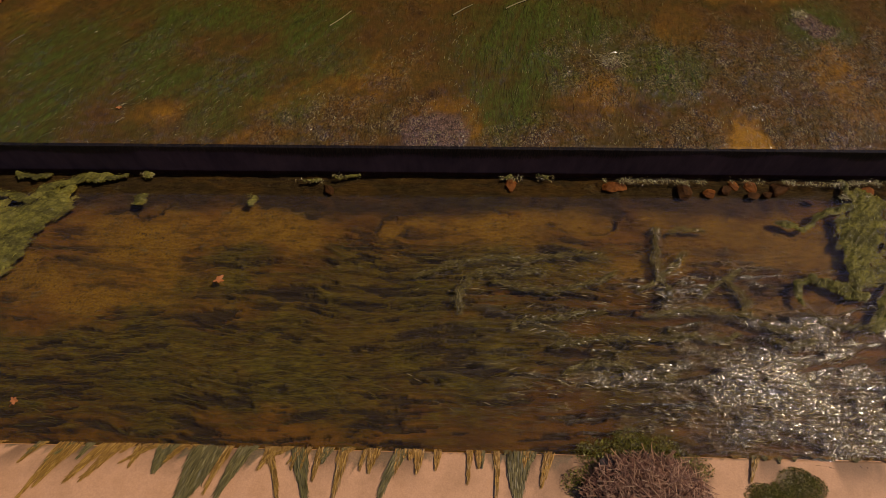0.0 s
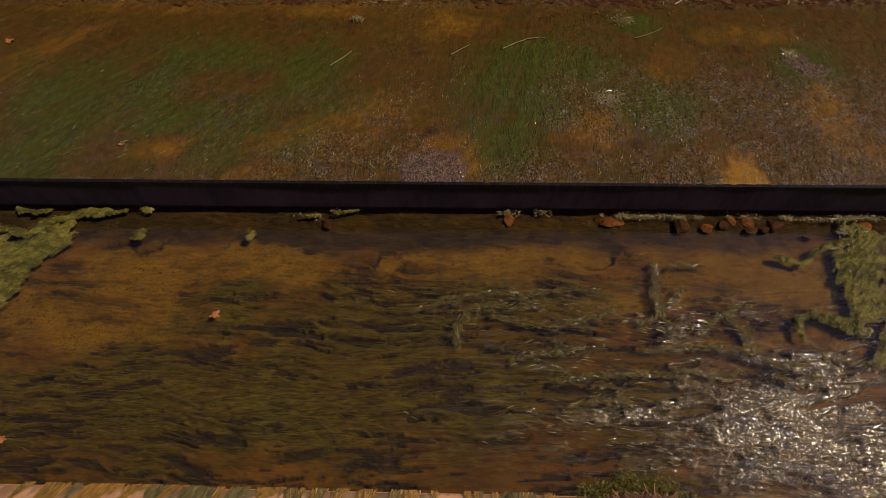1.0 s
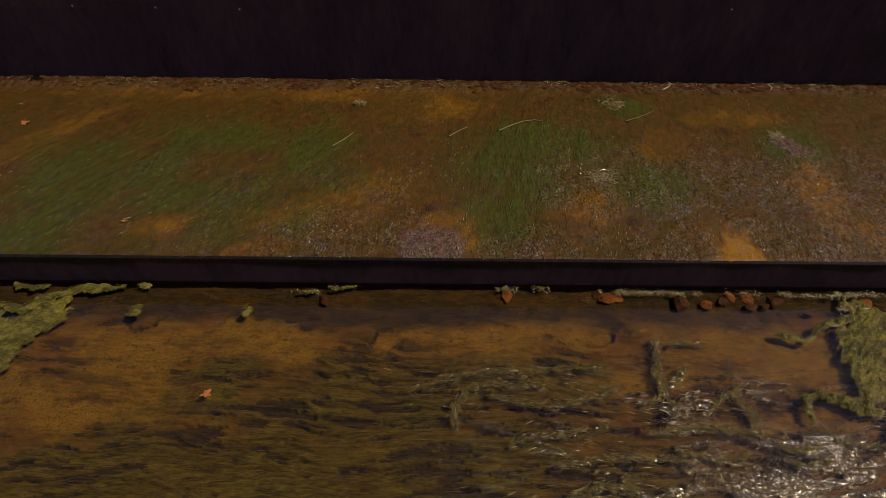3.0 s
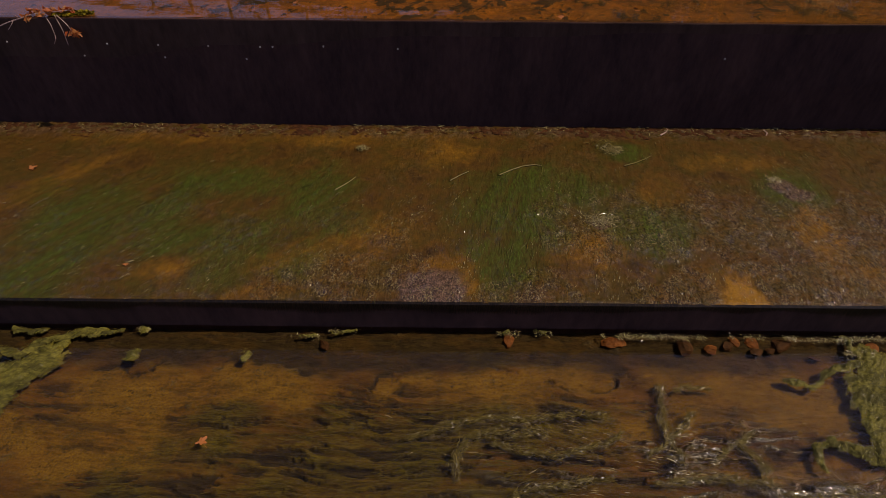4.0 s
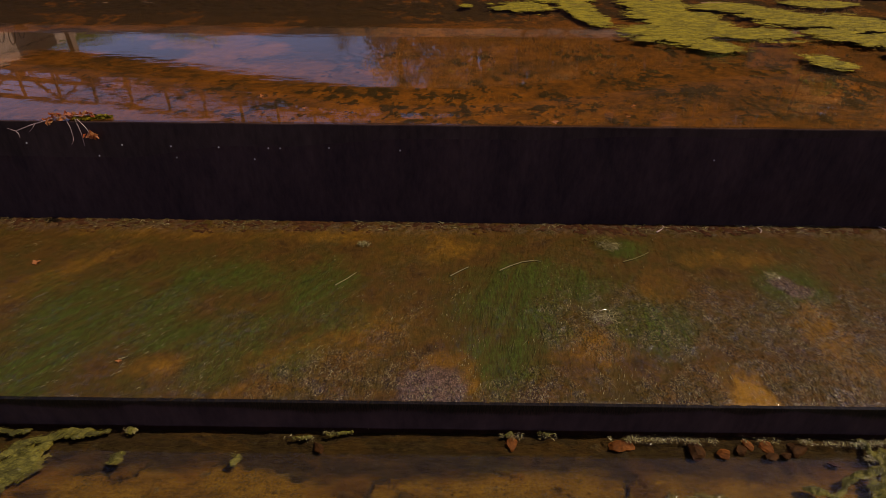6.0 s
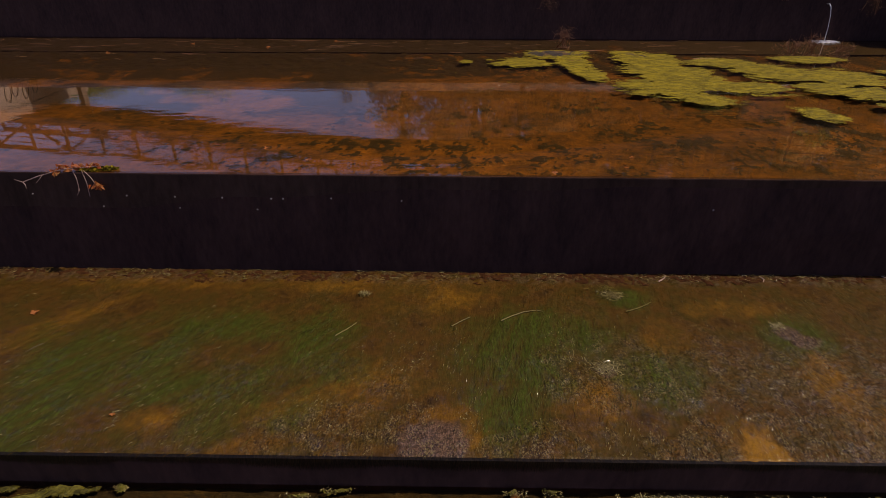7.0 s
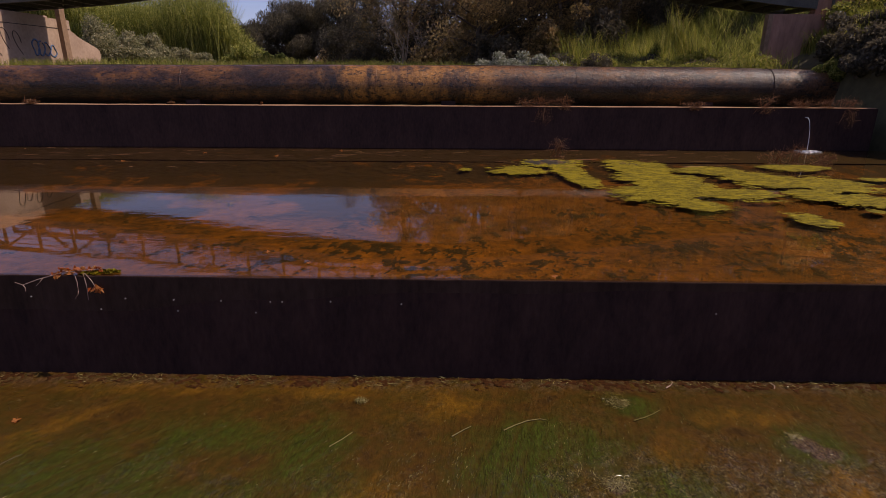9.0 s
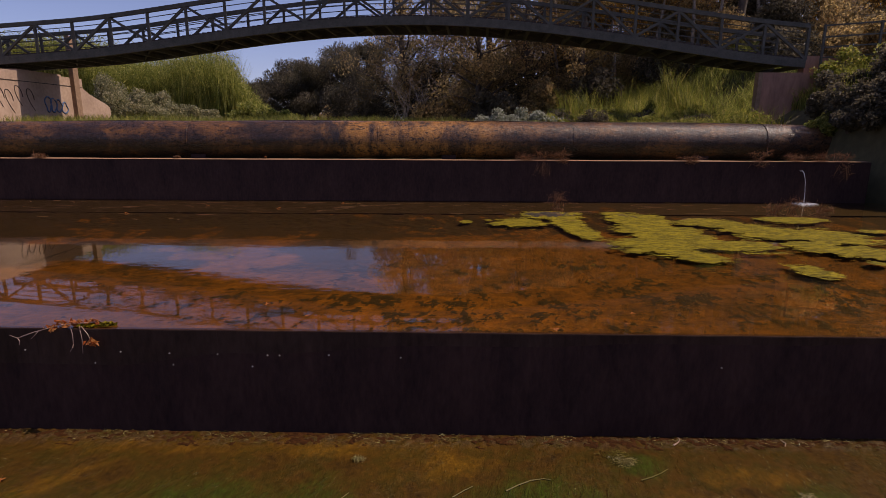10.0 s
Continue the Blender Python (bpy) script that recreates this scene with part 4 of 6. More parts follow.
# ---- upper pool ----
FLOAT = [(1.52, 12.45, 0.58, 0.61), (2.55, 13.58, 0.71, 0.60), (2.73, 12.49, 0.34, 0.62), (2.82, 11.35, 0.28, 0.80), (4.48, 12.9, 0.60, 1.20), (4.41, 11.50, 0.83, 1.30), (3.87, 9.93, 0.75, 0.70),
         (4.28, 9.05, 0.36, 0.36), (5.20, 9.95, 0.73, 0.55), (5.99, 12.53, 0.66, 0.55), (6.69, 11.49, 0.83, 0.85), (7.55, 11.08, 0.81, 0.80), (7.23, 9.59, 0.50, 0.60), (6.80, 9.98, 0.52, 0.50),
         (5.58, 8.19, 0.26, 0.36), (8.14, 13.06, 0.69, 0.45), (8.94, 11.61, 0.32, 0.25), (0.40, 12.54, 0.13, 0.2), (6.91, 8.71, 0.13, 0.15)]
xs, ys = np.concatenate([np.arange(-27, -13, 0.2), np.arange(-13, 12.5, 0.035)]), np.arange(WEIR_Y + 0.035, FAR_Y + 0.05, 0.035)
X, Y = np.meshgrid(xs, ys)
TUFT = [(-1.37, 8.35, 0.45, 0.75), (1.83, 7.45, 0.14, 0.25), (2.36, 9.0, 0.48, 0.4), (0.91, 7.8, 0.33, 0.6), (2.92, 7.5, 0.25, 0.35), (0.54, 8.8, 0.75, 0.6), (4.60, 8.5, 0.73, 0.7), (0.0, 6.6, 2.2, 0.7), (3.4, 6.8, 1.6, 0.7), (5.5, 7.0, 1.0, 0.8)]
zone = 0.30 + 0.7 * patches(X, Y, TUFT, 0.5, 1.2, 51, 1.2)
dots = smooth(0.545, 0.595, 0.55 * fbm(X * 4.2, Y * 3.0, 52, 6, 0.72) + 0.45 * fbm(X * 15, Y * 9, 152, 5, 0.7) + 0.17 * (zone - 0.72))
tufts = np.clip(dots * smooth(12.5, 10.5, Y) + smooth(0.50, 0.58, fbm(X * 5 + 0.6 * Y, Y * 3.6, 153, 6, 0.72) + 0.10 * smooth(2.0, -5.0, X) - 0.16 * smooth(2.5, 5.0, X)) * smooth(10.9, 12.4, Y + 1.5 * (fbm(X * 0.6, Y, 154) - 0.5)), 0, 1)
silt = np.clip(smooth(10.6, 12.4, Y + 1.2 * (fbm(X * 0.5, Y * 0.7, 53) - 0.5) + 0.10 * np.clip(-X, 0, 9)) * (1 - 0.5 * smooth(0.5, 0.7, fbm(X * 0.8, Y * 2.5, 54))), 0, 1)
silt = silt * (0.30 + 0.95 * smooth(0.45, 0.53, fbm(X * 3.2 + 0.5 * Y, Y * 1.6, 59, 7, 0.72)))
silt = np.maximum(silt, 0.75 * smooth(0.5, -2.5, X) * smooth(7.4, 9.2, Y) * smooth(0.36, 0.56, fbm(X * 0.9, Y * 0.9, 155, 5)))
silt = np.maximum(silt, 0.35 * smooth(0.52, 0.7, fbm(X * 0.9, Y * 1.3, 55)))
warm = smooth(0.45, 0.65, fbm(X * 0.7, Y * 0.9, 56))
Z = POOL - 0.115 + 0.03 * fbm(X, Y, 57) + 0.06 * smooth(12.6, 13.8, Y) + 0.03 * tufts * fbm(X * 9, Y * 9, 58, 2) + 0.07 * patches(X, Y, FLOAT, 0.14, 1.8, 81, 2.4)
pool_bed = grid("pool_bed", xs, ys, Z, M_POOL, (tufts, warm, silt))
slide(pool_bed, lambda x, y: (lip_y(x) - WEIR_Y + 0.012) * smooth(8.0, 5.6, y))
tagged(pool_bed, "orange-brown pool bed dotted with dark weed", "pool bed", kind="structure")
curb = tagged(part("curb", Geo().box(-27, 12.4, 13.80, 13.90, 0.8, POOL - 0.008).box(-27, 12.4, 13.90, FAR_Y, 0.8, POOL - 0.03), M_CURB),
              "silted concrete curb just above the water", "curb", kind="structure")
xs, ys = np.linspace(-27, 12.5, 3), np.linspace(WEIR_Y + 0.002, FAR_Y, 3)
surface = grid("pool_water", xs, ys, np.full((3, 3), POOL), M_WATER_UP)
for q in surface.data.vertices:
    if q.co.y < 6:
        q.co.y = lip_y(q.co.x) + 0.003
tagged(surface, "still clear pool water reflecting sky and bridge", "water", kind="structure")

# ---- far wall ----
xs = np.arange(-28, 12.21, 0.09)
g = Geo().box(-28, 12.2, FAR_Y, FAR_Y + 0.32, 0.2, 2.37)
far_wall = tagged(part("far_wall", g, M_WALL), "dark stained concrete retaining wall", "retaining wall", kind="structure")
ys = np.linspace(FAR_Y - 0.015, FAR_Y + 0.33, 6)
X, Y = np.meshgrid(xs, ys)
edge = np.abs(Y - (FAR_Y + 0.16)) / 0.175
Z = 2.375 + 0.035 * fbm(X * 1.5, Y * 5, 61, 4) * (1 - 0.8 * edge**3)
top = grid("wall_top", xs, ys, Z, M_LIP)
top.parent = far_wall
tagged(part("bank_slope", Geo().box(-30, 12.4, FAR_Y + 0.32, 22.2, 0.2, 2.15), M_SOIL), "dark soil behind the retaining wall", "bank", kind="structure")

# ---- pipe ----
def pipe():
    g = Geo()
    n, sides, y, z, r = 120, 40, 20.5, 2.86, 0.67
    verts, faces = [], []
    for i in range(n + 1):
        x = -29 + i * (42.6 / n)
        dent = 0.006 * math.sin(i * 1.7)
        for k in range(sides):
            w = 2 * math.pi * k / sides
            verts.append((x, y + (r + dent) * math.cos(w), z - 0.00035 * (x + 2) ** 2 + (r + dent) * math.sin(w)))
    for i in range(n):
        for k in range(sides):
            m = (k + 1) % sides
            faces.append((i * sides + k, i * sides + m, (i + 1) * sides + m, (i + 1) * sides + k))
    faces.append(tuple(range(sides)))
    faces.append(tuple(n * sides + k for k in range(sides - 1, -1, -1)))
    g.add(verts, faces)
    p = thing("water_pipe", "large rusty steel pipe lying along the bank", "pipe", at=(0, 20.5, 2.15))
    ob = part("barrel", g, M_PIPE, p, shade=True)
    ob.location = (0, -20.5, -2.15)
    for x in (-23.0, -16.2, -9.3, -2.5, 4.4, 11.2):
        ring = Geo()
        loop = [(x, 20.5 + 0.676 * math.cos(a), 2.86 - 0.00035 * (x + 2) ** 2 + 0.676 * math.sin(a)) for a in np.linspace(0, 2 * math.pi, 41)]
        ring.tube(loop, [0.012] * 41, 6)
        part("weld_seam", ring, M_PIPE, ob, shade=True)
    cable = Geo().tube([(x, 20.72, 3.53 - 0.00035 * (x + 2) ** 2 + 0.012 * math.sin(x * 0.9)) for x in np.arange(-29, 13.0, 0.5)], [0.02] * 84, 6)
    part("cable", cable, M_UNDER, p).location = (0, -20.5, -2.15)
    for x in (-18, -9, 0, 9):
        part("saddle", Geo().box(x - 0.25, x + 0.25, 20.0, 21.0, 2.0, 2.35), M_WALL, p).location = (0, -20.5, -2.15)


pipe()

# ---- bridge ----
BR_A, BR_B = Vector((-28.8, 29.10, 0)), Vector((15.5, 26.72, 0))


def sweep(pts, w, h):
    """One bar of width w and height h along the points."""
    g = Geo()
    verts, faces = [], []
    for i, p in enumerate(pts):
        d = (pts[min(i + 1, len(pts) - 1)] - pts[max(i - 1, 0)])
        side = Vector((d.y, -d.x, 0)).normalized() * w / 2
        up = Vector((0, 0, h / 2))
        verts += [p - side - up, p + side - up, p + side + up, p - side + up]
    for i in range(len(pts) - 1):
        for k in range(4):
            m = (k + 1) % 4
            faces.append((4 * i + k, 4 * i + m, 4 * i + 4 + m, 4 * i + 4 + k))
    n = 4 * (len(pts) - 1)
    faces += [(3, 2, 1, 0), (n, n + 1, n + 2, n + 3)]
    return g.add(verts, faces)


def bridge():
    """Arched steel truss footbridge with two trusses and a timber deck."""
    br = thing("footbridge", "arched dark green steel truss footbridge spanning the channel", "bridge")
    d = BR_B - BR_A
    nrm = Vector((-d.y, d.x, 0)).normalized()

    def at(f, off, up):
        s = 0.1156 + 0.8712 * f
        q = max(s, 0.26)
        arch = 8.561 - 29.482 * q + 106.132 * q**2 - 133.29 * q**3 + 53.635 * q**4 + 2.45 * (s - q)
        return BR_A + d * s + nrm * off + Vector((0, 0, 3.3 + (arch - 3.3) * 1.09 + up))

    n = 22
    for off in (-2.5, 0.0):
        for up, w, h, name in ((1.64, 0.15, 0.17, "top_chord"), (0.17, 0.16, 0.34, "bottom_chord")):
            part(name, sweep([at(i / (2 * n), off, up) for i in range(2 * n + 1)], w, h), M_STEEL, br)
        for up in (0.66, 0.90, 1.14, 1.38):
            inner = off + (-0.1 if off == 0 else 0.1)
            part("railing_wire", sweep([at(i / (2 * n), inner, up) for i in range(2 * n + 1)], 0.03, 0.03), M_STEEL, br)
        for i in range(n + 1):
            part("post", Geo().beam(at(i / n, off, 0.32), at(i / n, off, 1.58), 0.10, 0.10), M_STEEL, br)
        for i in range(n):
            a, b = (1.58, 0.34) if i % 2 else (0.34, 1.58)
            part("diagonal", Geo().beam(at(i / n, off, a), at((i + 1) / n, off, b), 0.10, 0.10), M_STEEL, br)
    for i in range(n * 2 + 1):
        part("cross_beam", Geo().beam(at(i / (2 * n), -2.45, 0.08), at(i / (2 * n), -0.05, 0.08), 0.12, 0.16), M_STEEL, br)
    for i in range(n):
        a, b = (-0.1, -2.4) if i % 2 else (-2.4, -0.1)
        part("wind_brace", Geo().beam(at(i / n, a, 0.1), at((i + 1) / n, b, 0.1), 0.07, 0.07), M_STEEL, br)
    m = 170
    for i in range(m):
        part("plank", Geo().beam(at((i + 0.5) / m, -2.54, 0.37), at((i + 0.5) / m, 0.04, 0.37), 0.20, 0.06), M_UNDER, br)


bridge()


def abutment_left():
    """Concrete abutment facing the river, its wing sloping down beyond the bridge."""
    a = thing("abutment", "pale concrete bridge abutment with faded graffiti", "abutment")

    def slab(name, outline, x0, x1, material):
        n = len(outline)
        v = [(x0, y, z) for y, z in outline] + [(x1, y, z) for y, z in outline]
        g = Geo().add(v, [tuple(range(n)), tuple(range(2 * n - 1, n - 1, -1))] + [(k, k + n, (k + 1) % n + n, (k + 1) % n) for k in range(n)])
        return part(name, g, material, a)

    front = slab("front_wall", [(23.0, 2.0), (30.4, 2.0), (30.4, 5.75), (23.0, 5.75)], -20.6, -19.55, M_CONC)
    slab("wing_wall", [(30.44, 2.0), (32.75, 2.0), (32.75, 4.35), (32.5, 4.5), (31.0, 5.0), (30.44, 5.3)], -20.5, -19.60, M_CONC)
    part("bearing_shelf", Geo().box(-20.6, -19.62, 26.0, 28.9, 5.75, 5.84), M_CONC, a)
    part("pillar", Geo().box(-19.55, -19.33, 29.45, 29.85, 2.2, 7.8), M_RUST_POST, a)
    part("wall_joint", Geo().box(-19.55, -19.53, 24.0, 30.3, 5.30, 5.33), M_UNDER, a)
    for k, (cy, cz) in enumerate(((27.62, 4.36), (27.98, 4.32), (28.36, 4.30), (28.78, 4.22))):
        loop = [(-19.54, cy + 0.20 * math.cos(t) * (1 + 0.3 * math.sin(3 * t + k)), cz + (0.36 - 0.03 * k) * math.sin(t)) for t in np.linspace(0.3 + k, 6.2 + k, 22)]
        part("spray_mark", Geo().tube(loop, [0.034] * 22, 4), M_PAINT_BLUE, front)
        part("spray_mark", Geo().tube([(-19.542, y, z - 0.03) for _, y, z in loop], [0.020] * 22, 4), M_UNDER, front)
    for k, (y0, z0) in enumerate(((24.7, 4.5), (25.2, 4.4), (25.8, 4.6), (26.5, 4.5))):
        loop = [(-19.54, y0 + 0.22 * math.cos(t * 1.3), z0 + 0.5 * math.sin(t)) for t in np.linspace(0, 4 + k % 2, 14)]
        part("spray_mark", Geo().tube(loop, [0.016] * 14, 4), M_UNDER, front)
    return a


abutment_left()


def abutment_right():
    a = thing("abutment", "brown weathered concrete abutment under the bridge end", "abutment")
    part("front_wall", Geo().box(13.15, 16.3, 24.35, 24.85, 2.0, 5.62), M_CONC_DARK, a)
    part("back_wall", Geo().box(14.9, 16.3, 24.45, 24.85, 5.62, 6.3), M_CONC_DARK, a)
    part("pilaster", Geo().box(12.98, 13.15, 24.3, 24.6, 2.0, 5.62), M_RUST_POST, a)
    return a


abutment_right()


def approach_rail():
    r = thing("handrail", "grey steel approach handrail beside the bridge", "railing")
    a, b = Vector((15.4, 24.2, 5.7)), Vector((24.0, 23.4, 6.2))
    for up in (0.5, 0.9, 1.3, 1.75):
        part("rail", Geo().beam(a + Vector((0, 0, up)), b + Vector((0, 0, up)), 0.06, 0.06), M_STEEL, r)
    for k in range(5):
        p = a.lerp(b, k / 4)
        part("post", Geo().beam(p, p + Vector((0, 0, 1.8)), 0.08, 0.08), M_STEEL, r)


approach_rail()

# ---- plants on the banks ----
def tree(x, y, base, height, spread, material, seed, label, leaves=6000, size=0.22, low=0.25, name="tree", stretch=1.6, upright=0.0, bark=None, girth=1.0):
    r = random.Random(seed)
    t = thing(name, label, "tree", at=(x, y, base))
    g = Geo()
    lean = Vector((r.uniform(-0.1, 0.1), r.uniform(-0.1, 0.1), 1))
    trunk = [lean * (height * 0.75 * k / 7) + Vector((r.uniform(-0.1, 0.1), r.uniform(-0.1, 0.1), 0)) * k * 0.4 for k in range(8)]
    r0 = (0.018 * height + 0.05) * girth
    g.tube(trunk, [r0 * (1 - 0.11 * k) for k in range(8)], 8)
    centres, spreads = [], []
    for k in range(int(9 + height)):
        h = height * r.uniform(low, 0.75)
        p0 = lean * h
        w = r.uniform(0, 6.28)
        out = spread * (0.45 + 0.55 * r.random()) * (1.15 - 0.6 * h / height)
        p1 = p0 + Vector((math.cos(w) * out, math.sin(w) * out, height * r.uniform(0.05, 0.24)))
        mid = p0.lerp(p1, 0.5) + Vector((r.uniform(-0.3, 0.3), r.uniform(-0.3, 0.3), r.uniform(-0.1, 0.4)))
        g.tube([p0, mid, p1], [r0 * 0.35, r0 * 0.2, r0 * 0.06], 5)
        for c, s in ((p1, 1.0), (mid, 0.7)):
            centres.append(c + Vector((r.uniform(-0.3, 0.3), r.uniform(-0.3, 0.3), r.uniform(0, 0.5))))
            spreads.append((spread * 0.30 * s, spread * 0.30 * s, spread * 0.24 * s))
    for k in range(5):
        centres.append(lean * height * r.uniform(0.7, 0.98) + Vector((r.uniform(-0.5, 0.5), r.uniform(-0.5, 0.5), 0)) * spread * 0.5)
        spreads.append((spread * 0.3, spread * 0.3, spread * 0.3))
    part("trunk", g, bark or M_BARK, t, shade=True)
    v, f = leaf_cloud(centres, spreads, leaves, size, seed + 500, 0.0, stretch, upright)
    ob = new("crown", mesh_of("crown", v, f, material))
    ob.parent = t
    return t


def bush(x, y, base, w, h, material, seed, label, leaves=2500, size=0.12, name="bush", category="bush"):
    r = random.Random(seed)
    t = thing(name, label, category, at=(x, y, base))
    g = Geo()
    centres, spreads = [], []
    for k in range(14):
        a, q = r.uniform(0, 6.28), r.random() ** 0.5
        p = Vector((math.cos(a) * q * w * 0.7, math.sin(a) * q * w * 0.5, h * r.uniform(0.15, 0.85) * (1.1 - 0.5 * q)))
        g.tube([(p.x * 0.2, p.y * 0.2, -0.1), p * 0.6 + Vector((0, 0, 0.05)), p], [0.03, 0.02, 0.008], 5)
        centres.append(p)
        spreads.append((w * 0.33, w * 0.33, h * 0.24))
    part("stalk_tangle", g, M_BARK, t)
    v, f = leaf_cloud(centres, spreads, leaves, size, seed + 900)
    ob = new("foliage", mesh_of("foliage", v, f, material))
    ob.parent = t
    return t


def ground_at(x, y):
    return float(bank(np.array([float(x)]), np.array([float(y)]))[0])


# tall trees behind the bridge
TALL = [(-2.6, 38, 19.5, 3.7, M_OLIVE), (1.8, 35, 14, 3.8, M_OLIVE), (5.5, 38, 16, 4.2, M_OLIVE), (9.0, 36, 15, 4.0, M_AUTUMN), (13.0, 38, 16, 4.2, M_OLIVE),
        (17.0, 35, 15, 4.0, M_AUTUMN), (21.0, 37, 16, 4.5, M_OLIVE), (28.0, 36, 15, 4.5, M_DARK), (3.5, 43, 17, 4.5, M_OLIVE), (11.0, 44, 18, 4.8, M_OLIVE), (19.0, 45, 18, 4.8, M_AUTUMN),
        (30, 40, 17, 5, M_DARK), (24.5, 37, 14, 3.8, M_AUTUMN), (15.0, 40, 14, 3.6, M_OLIVE), (-0.2, 41, 13, 3.6, M_OLIVE), (7.3, 33.5, 11, 3.0, M_OLIVE)]
WORD = {M_DARK: "dark green", M_OLIVE: "olive green", M_AUTUMN: "yellowing autumn"}
for k, (x, y, h, s, m) in enumerate(TALL):
    tree(x, y, ground_at(x, y) - 0.1, h * (0.72 if x < 2 else 0.98), s, m, 100 + k, "tall %s tree on the far bank" % WORD[m], 13000, 0.085, 0.08, stretch=2.2)
cx, cy = rng.uniform(3, 46, 420), rng.uniform(46, 54, 420)
cz = bank(cx, cy) + rng.uniform(0.5, 16.0, 420) * (0.75 + 0.25 * vnoise(cx * 0.3, 0 * cx, 75))
v, f = leaf_cloud(np.stack([cx, cy, cz], 1), np.full((420, 3), 1.5), 80000, 0.22, 76)
tagged(new("far_woods", mesh_of("far_woods", v, f, M_OLIVE)), "dense brownish woodland behind the bank trees", "woods", kind="stuff")
# lower dark trees left of them
for k, (x, y, h, s) in enumerate(((-21.5, 64, 5.0, 3.2), (-18.0, 63, 6.6, 3.4), (-14.5, 62, 7.8, 3.6), (-11.4, 61, 8.8, 3.6), (-13, 57, 6.2, 3.2), (-8.6, 60, 9.2, 3.4), (-16.5, 58, 5.4, 3.2), (-9.8, 56, 6.5, 3.2))):
    tree(x, y, ground_at(x, y) - 0.1, h, s, M_DARK, 150 + k, "low dark green tree in the riverside thicket", 17000, 0.065, 0.05, stretch=5.0, upright=1.6)
for k, (x, y, w, h) in enumerate(((-8.5, 44, 2.0, 2.2), (-5.5, 42, 2.2, 2.4), (-0.5, 33.5, 2.0, 2.2), (2.5, 33, 2.2, 2.6), (5.5, 33, 2.2, 2.6), (8.6, 32.5, 2.0, 2.6))):
    bush(x, y, ground_at(x, y), w, h, (M_OLIVE, M_DARK)[k % 2], 200 + k, "dense brownish undergrowth bush on the bank", 3500, 0.14)

for k in range(16):
    x, y = -6.0 + k * 1.6, 36.5 + 3.0 * ((k * 7) % 5) / 4
    bush(x, y, ground_at(x, y), 2.6, 3.6 + 0.8 * ((k * 3) % 4), (M_DARK, M_OLIVE, M_OLIVE)[k % 3], 600 + k, "tall shadowed thicket bush under the trees", 9000, 0.085)

for k, (x, y, w, h, m) in enumerate(((17.5, 30.5, 2.0, 2.6, M_DARK), (20.0, 31, 2.2, 3.0, M_OLIVE), (22.5, 30, 2.2, 3.2, M_OLIVE), (25.0, 31, 2.4, 3.4, M_DARK), (18.8, 33, 2.2, 3.4, M_DARK), (15.5, 33.5, 2.0, 3.0, M_OLIVE), (13.0, 34.5, 2.2, 3.0, M_DARK), (21.5, 34, 2.4, 3.8, M_OLIVE), (20.5, 27.5, 1.6, 1.4, M_GRASS), (24.5, 27.0, 2.0, 2.0, M_DARK), (27.5, 30, 2.6, 4.0, M_DARK))):
    bush(x, y, ground_at(x, y), w, h, m, 640 + k, "leafy brown-green scrub on the bank top", 6000, 0.10)

for k, (x, y, h) in enumerate(((7.0, 36.4, 13.0), (10.2, 35.4, 14.0), (12.4, 36.2, 13.5), (14.6, 35.2, 14.5), (16.2, 36.0, 13.0), (18.6, 35.4, 14.0), (21.2, 36.0, 14.5), (23.8, 35.2, 13.5))):
    tree(x, y, ground_at(x, y) - 0.1, h, 1.5, M_AUTUMN if k % 3 else M_OLIVE, 760 + k, "slender pale-barked tree with thin yellowing leaves", 1500, 0.085, 0.5, stretch=2.0, bark=M_BARK_PALE, girth=0.42)


def bare_shrub(x, y, base, w, h, seed):
    """A leafless shrub of pale forking branches."""
    rr = random.Random(seed)
    t = thing("bare_shrub", "leafless shrub of pale forking branches", "shrub", at=(x, y, base))
    for k in range(9):
        g = Geo()
        p, d = Vector((rr.uniform(-0.2, 0.2), 0, 0)), Vector((rr.uniform(-0.7, 0.7), rr.uniform(-0.3, 0.1), 1)).normalized()
        pts = [p]
        for _ in range(6):
            d = (d + Vector((rr.uniform(-0.45, 0.45), rr.uniform(-0.25, 0.2), rr.uniform(-0.25, 0.2)))).normalized()
            p = p + d * h / 6 * rr.uniform(0.8, 1.2)
            pts.append(p)
        g.tube(pts, [0.035 * (1 - 0.13 * q) for q in range(7)], 5)
        for q in pts[2:]:
            for _ in range(3):
                e = q + Vector((rr.uniform(-1, 1) * w * 0.3, rr.uniform(-0.3, 0.2), rr.uniform(-0.3, 0.6)))
                g.tube([q, q.lerp(e, 0.5) + Vector((0, 0, rr.uniform(-0.12, 0.12))), e], [0.014, 0.010, 0.005], 4)
        part("branch", g, M_BARK_PALE, t)
    return t


for k, (x, y, w, h) in enumerate(((-2.6, 33.6, 1.8, 3.6), (-1.0, 34.0, 1.6, 3.0), (16.6, 19.6, 1.2, 1.4))):
    bare_shrub(x, y, ground_at(x, y), w, h, 780 + k)

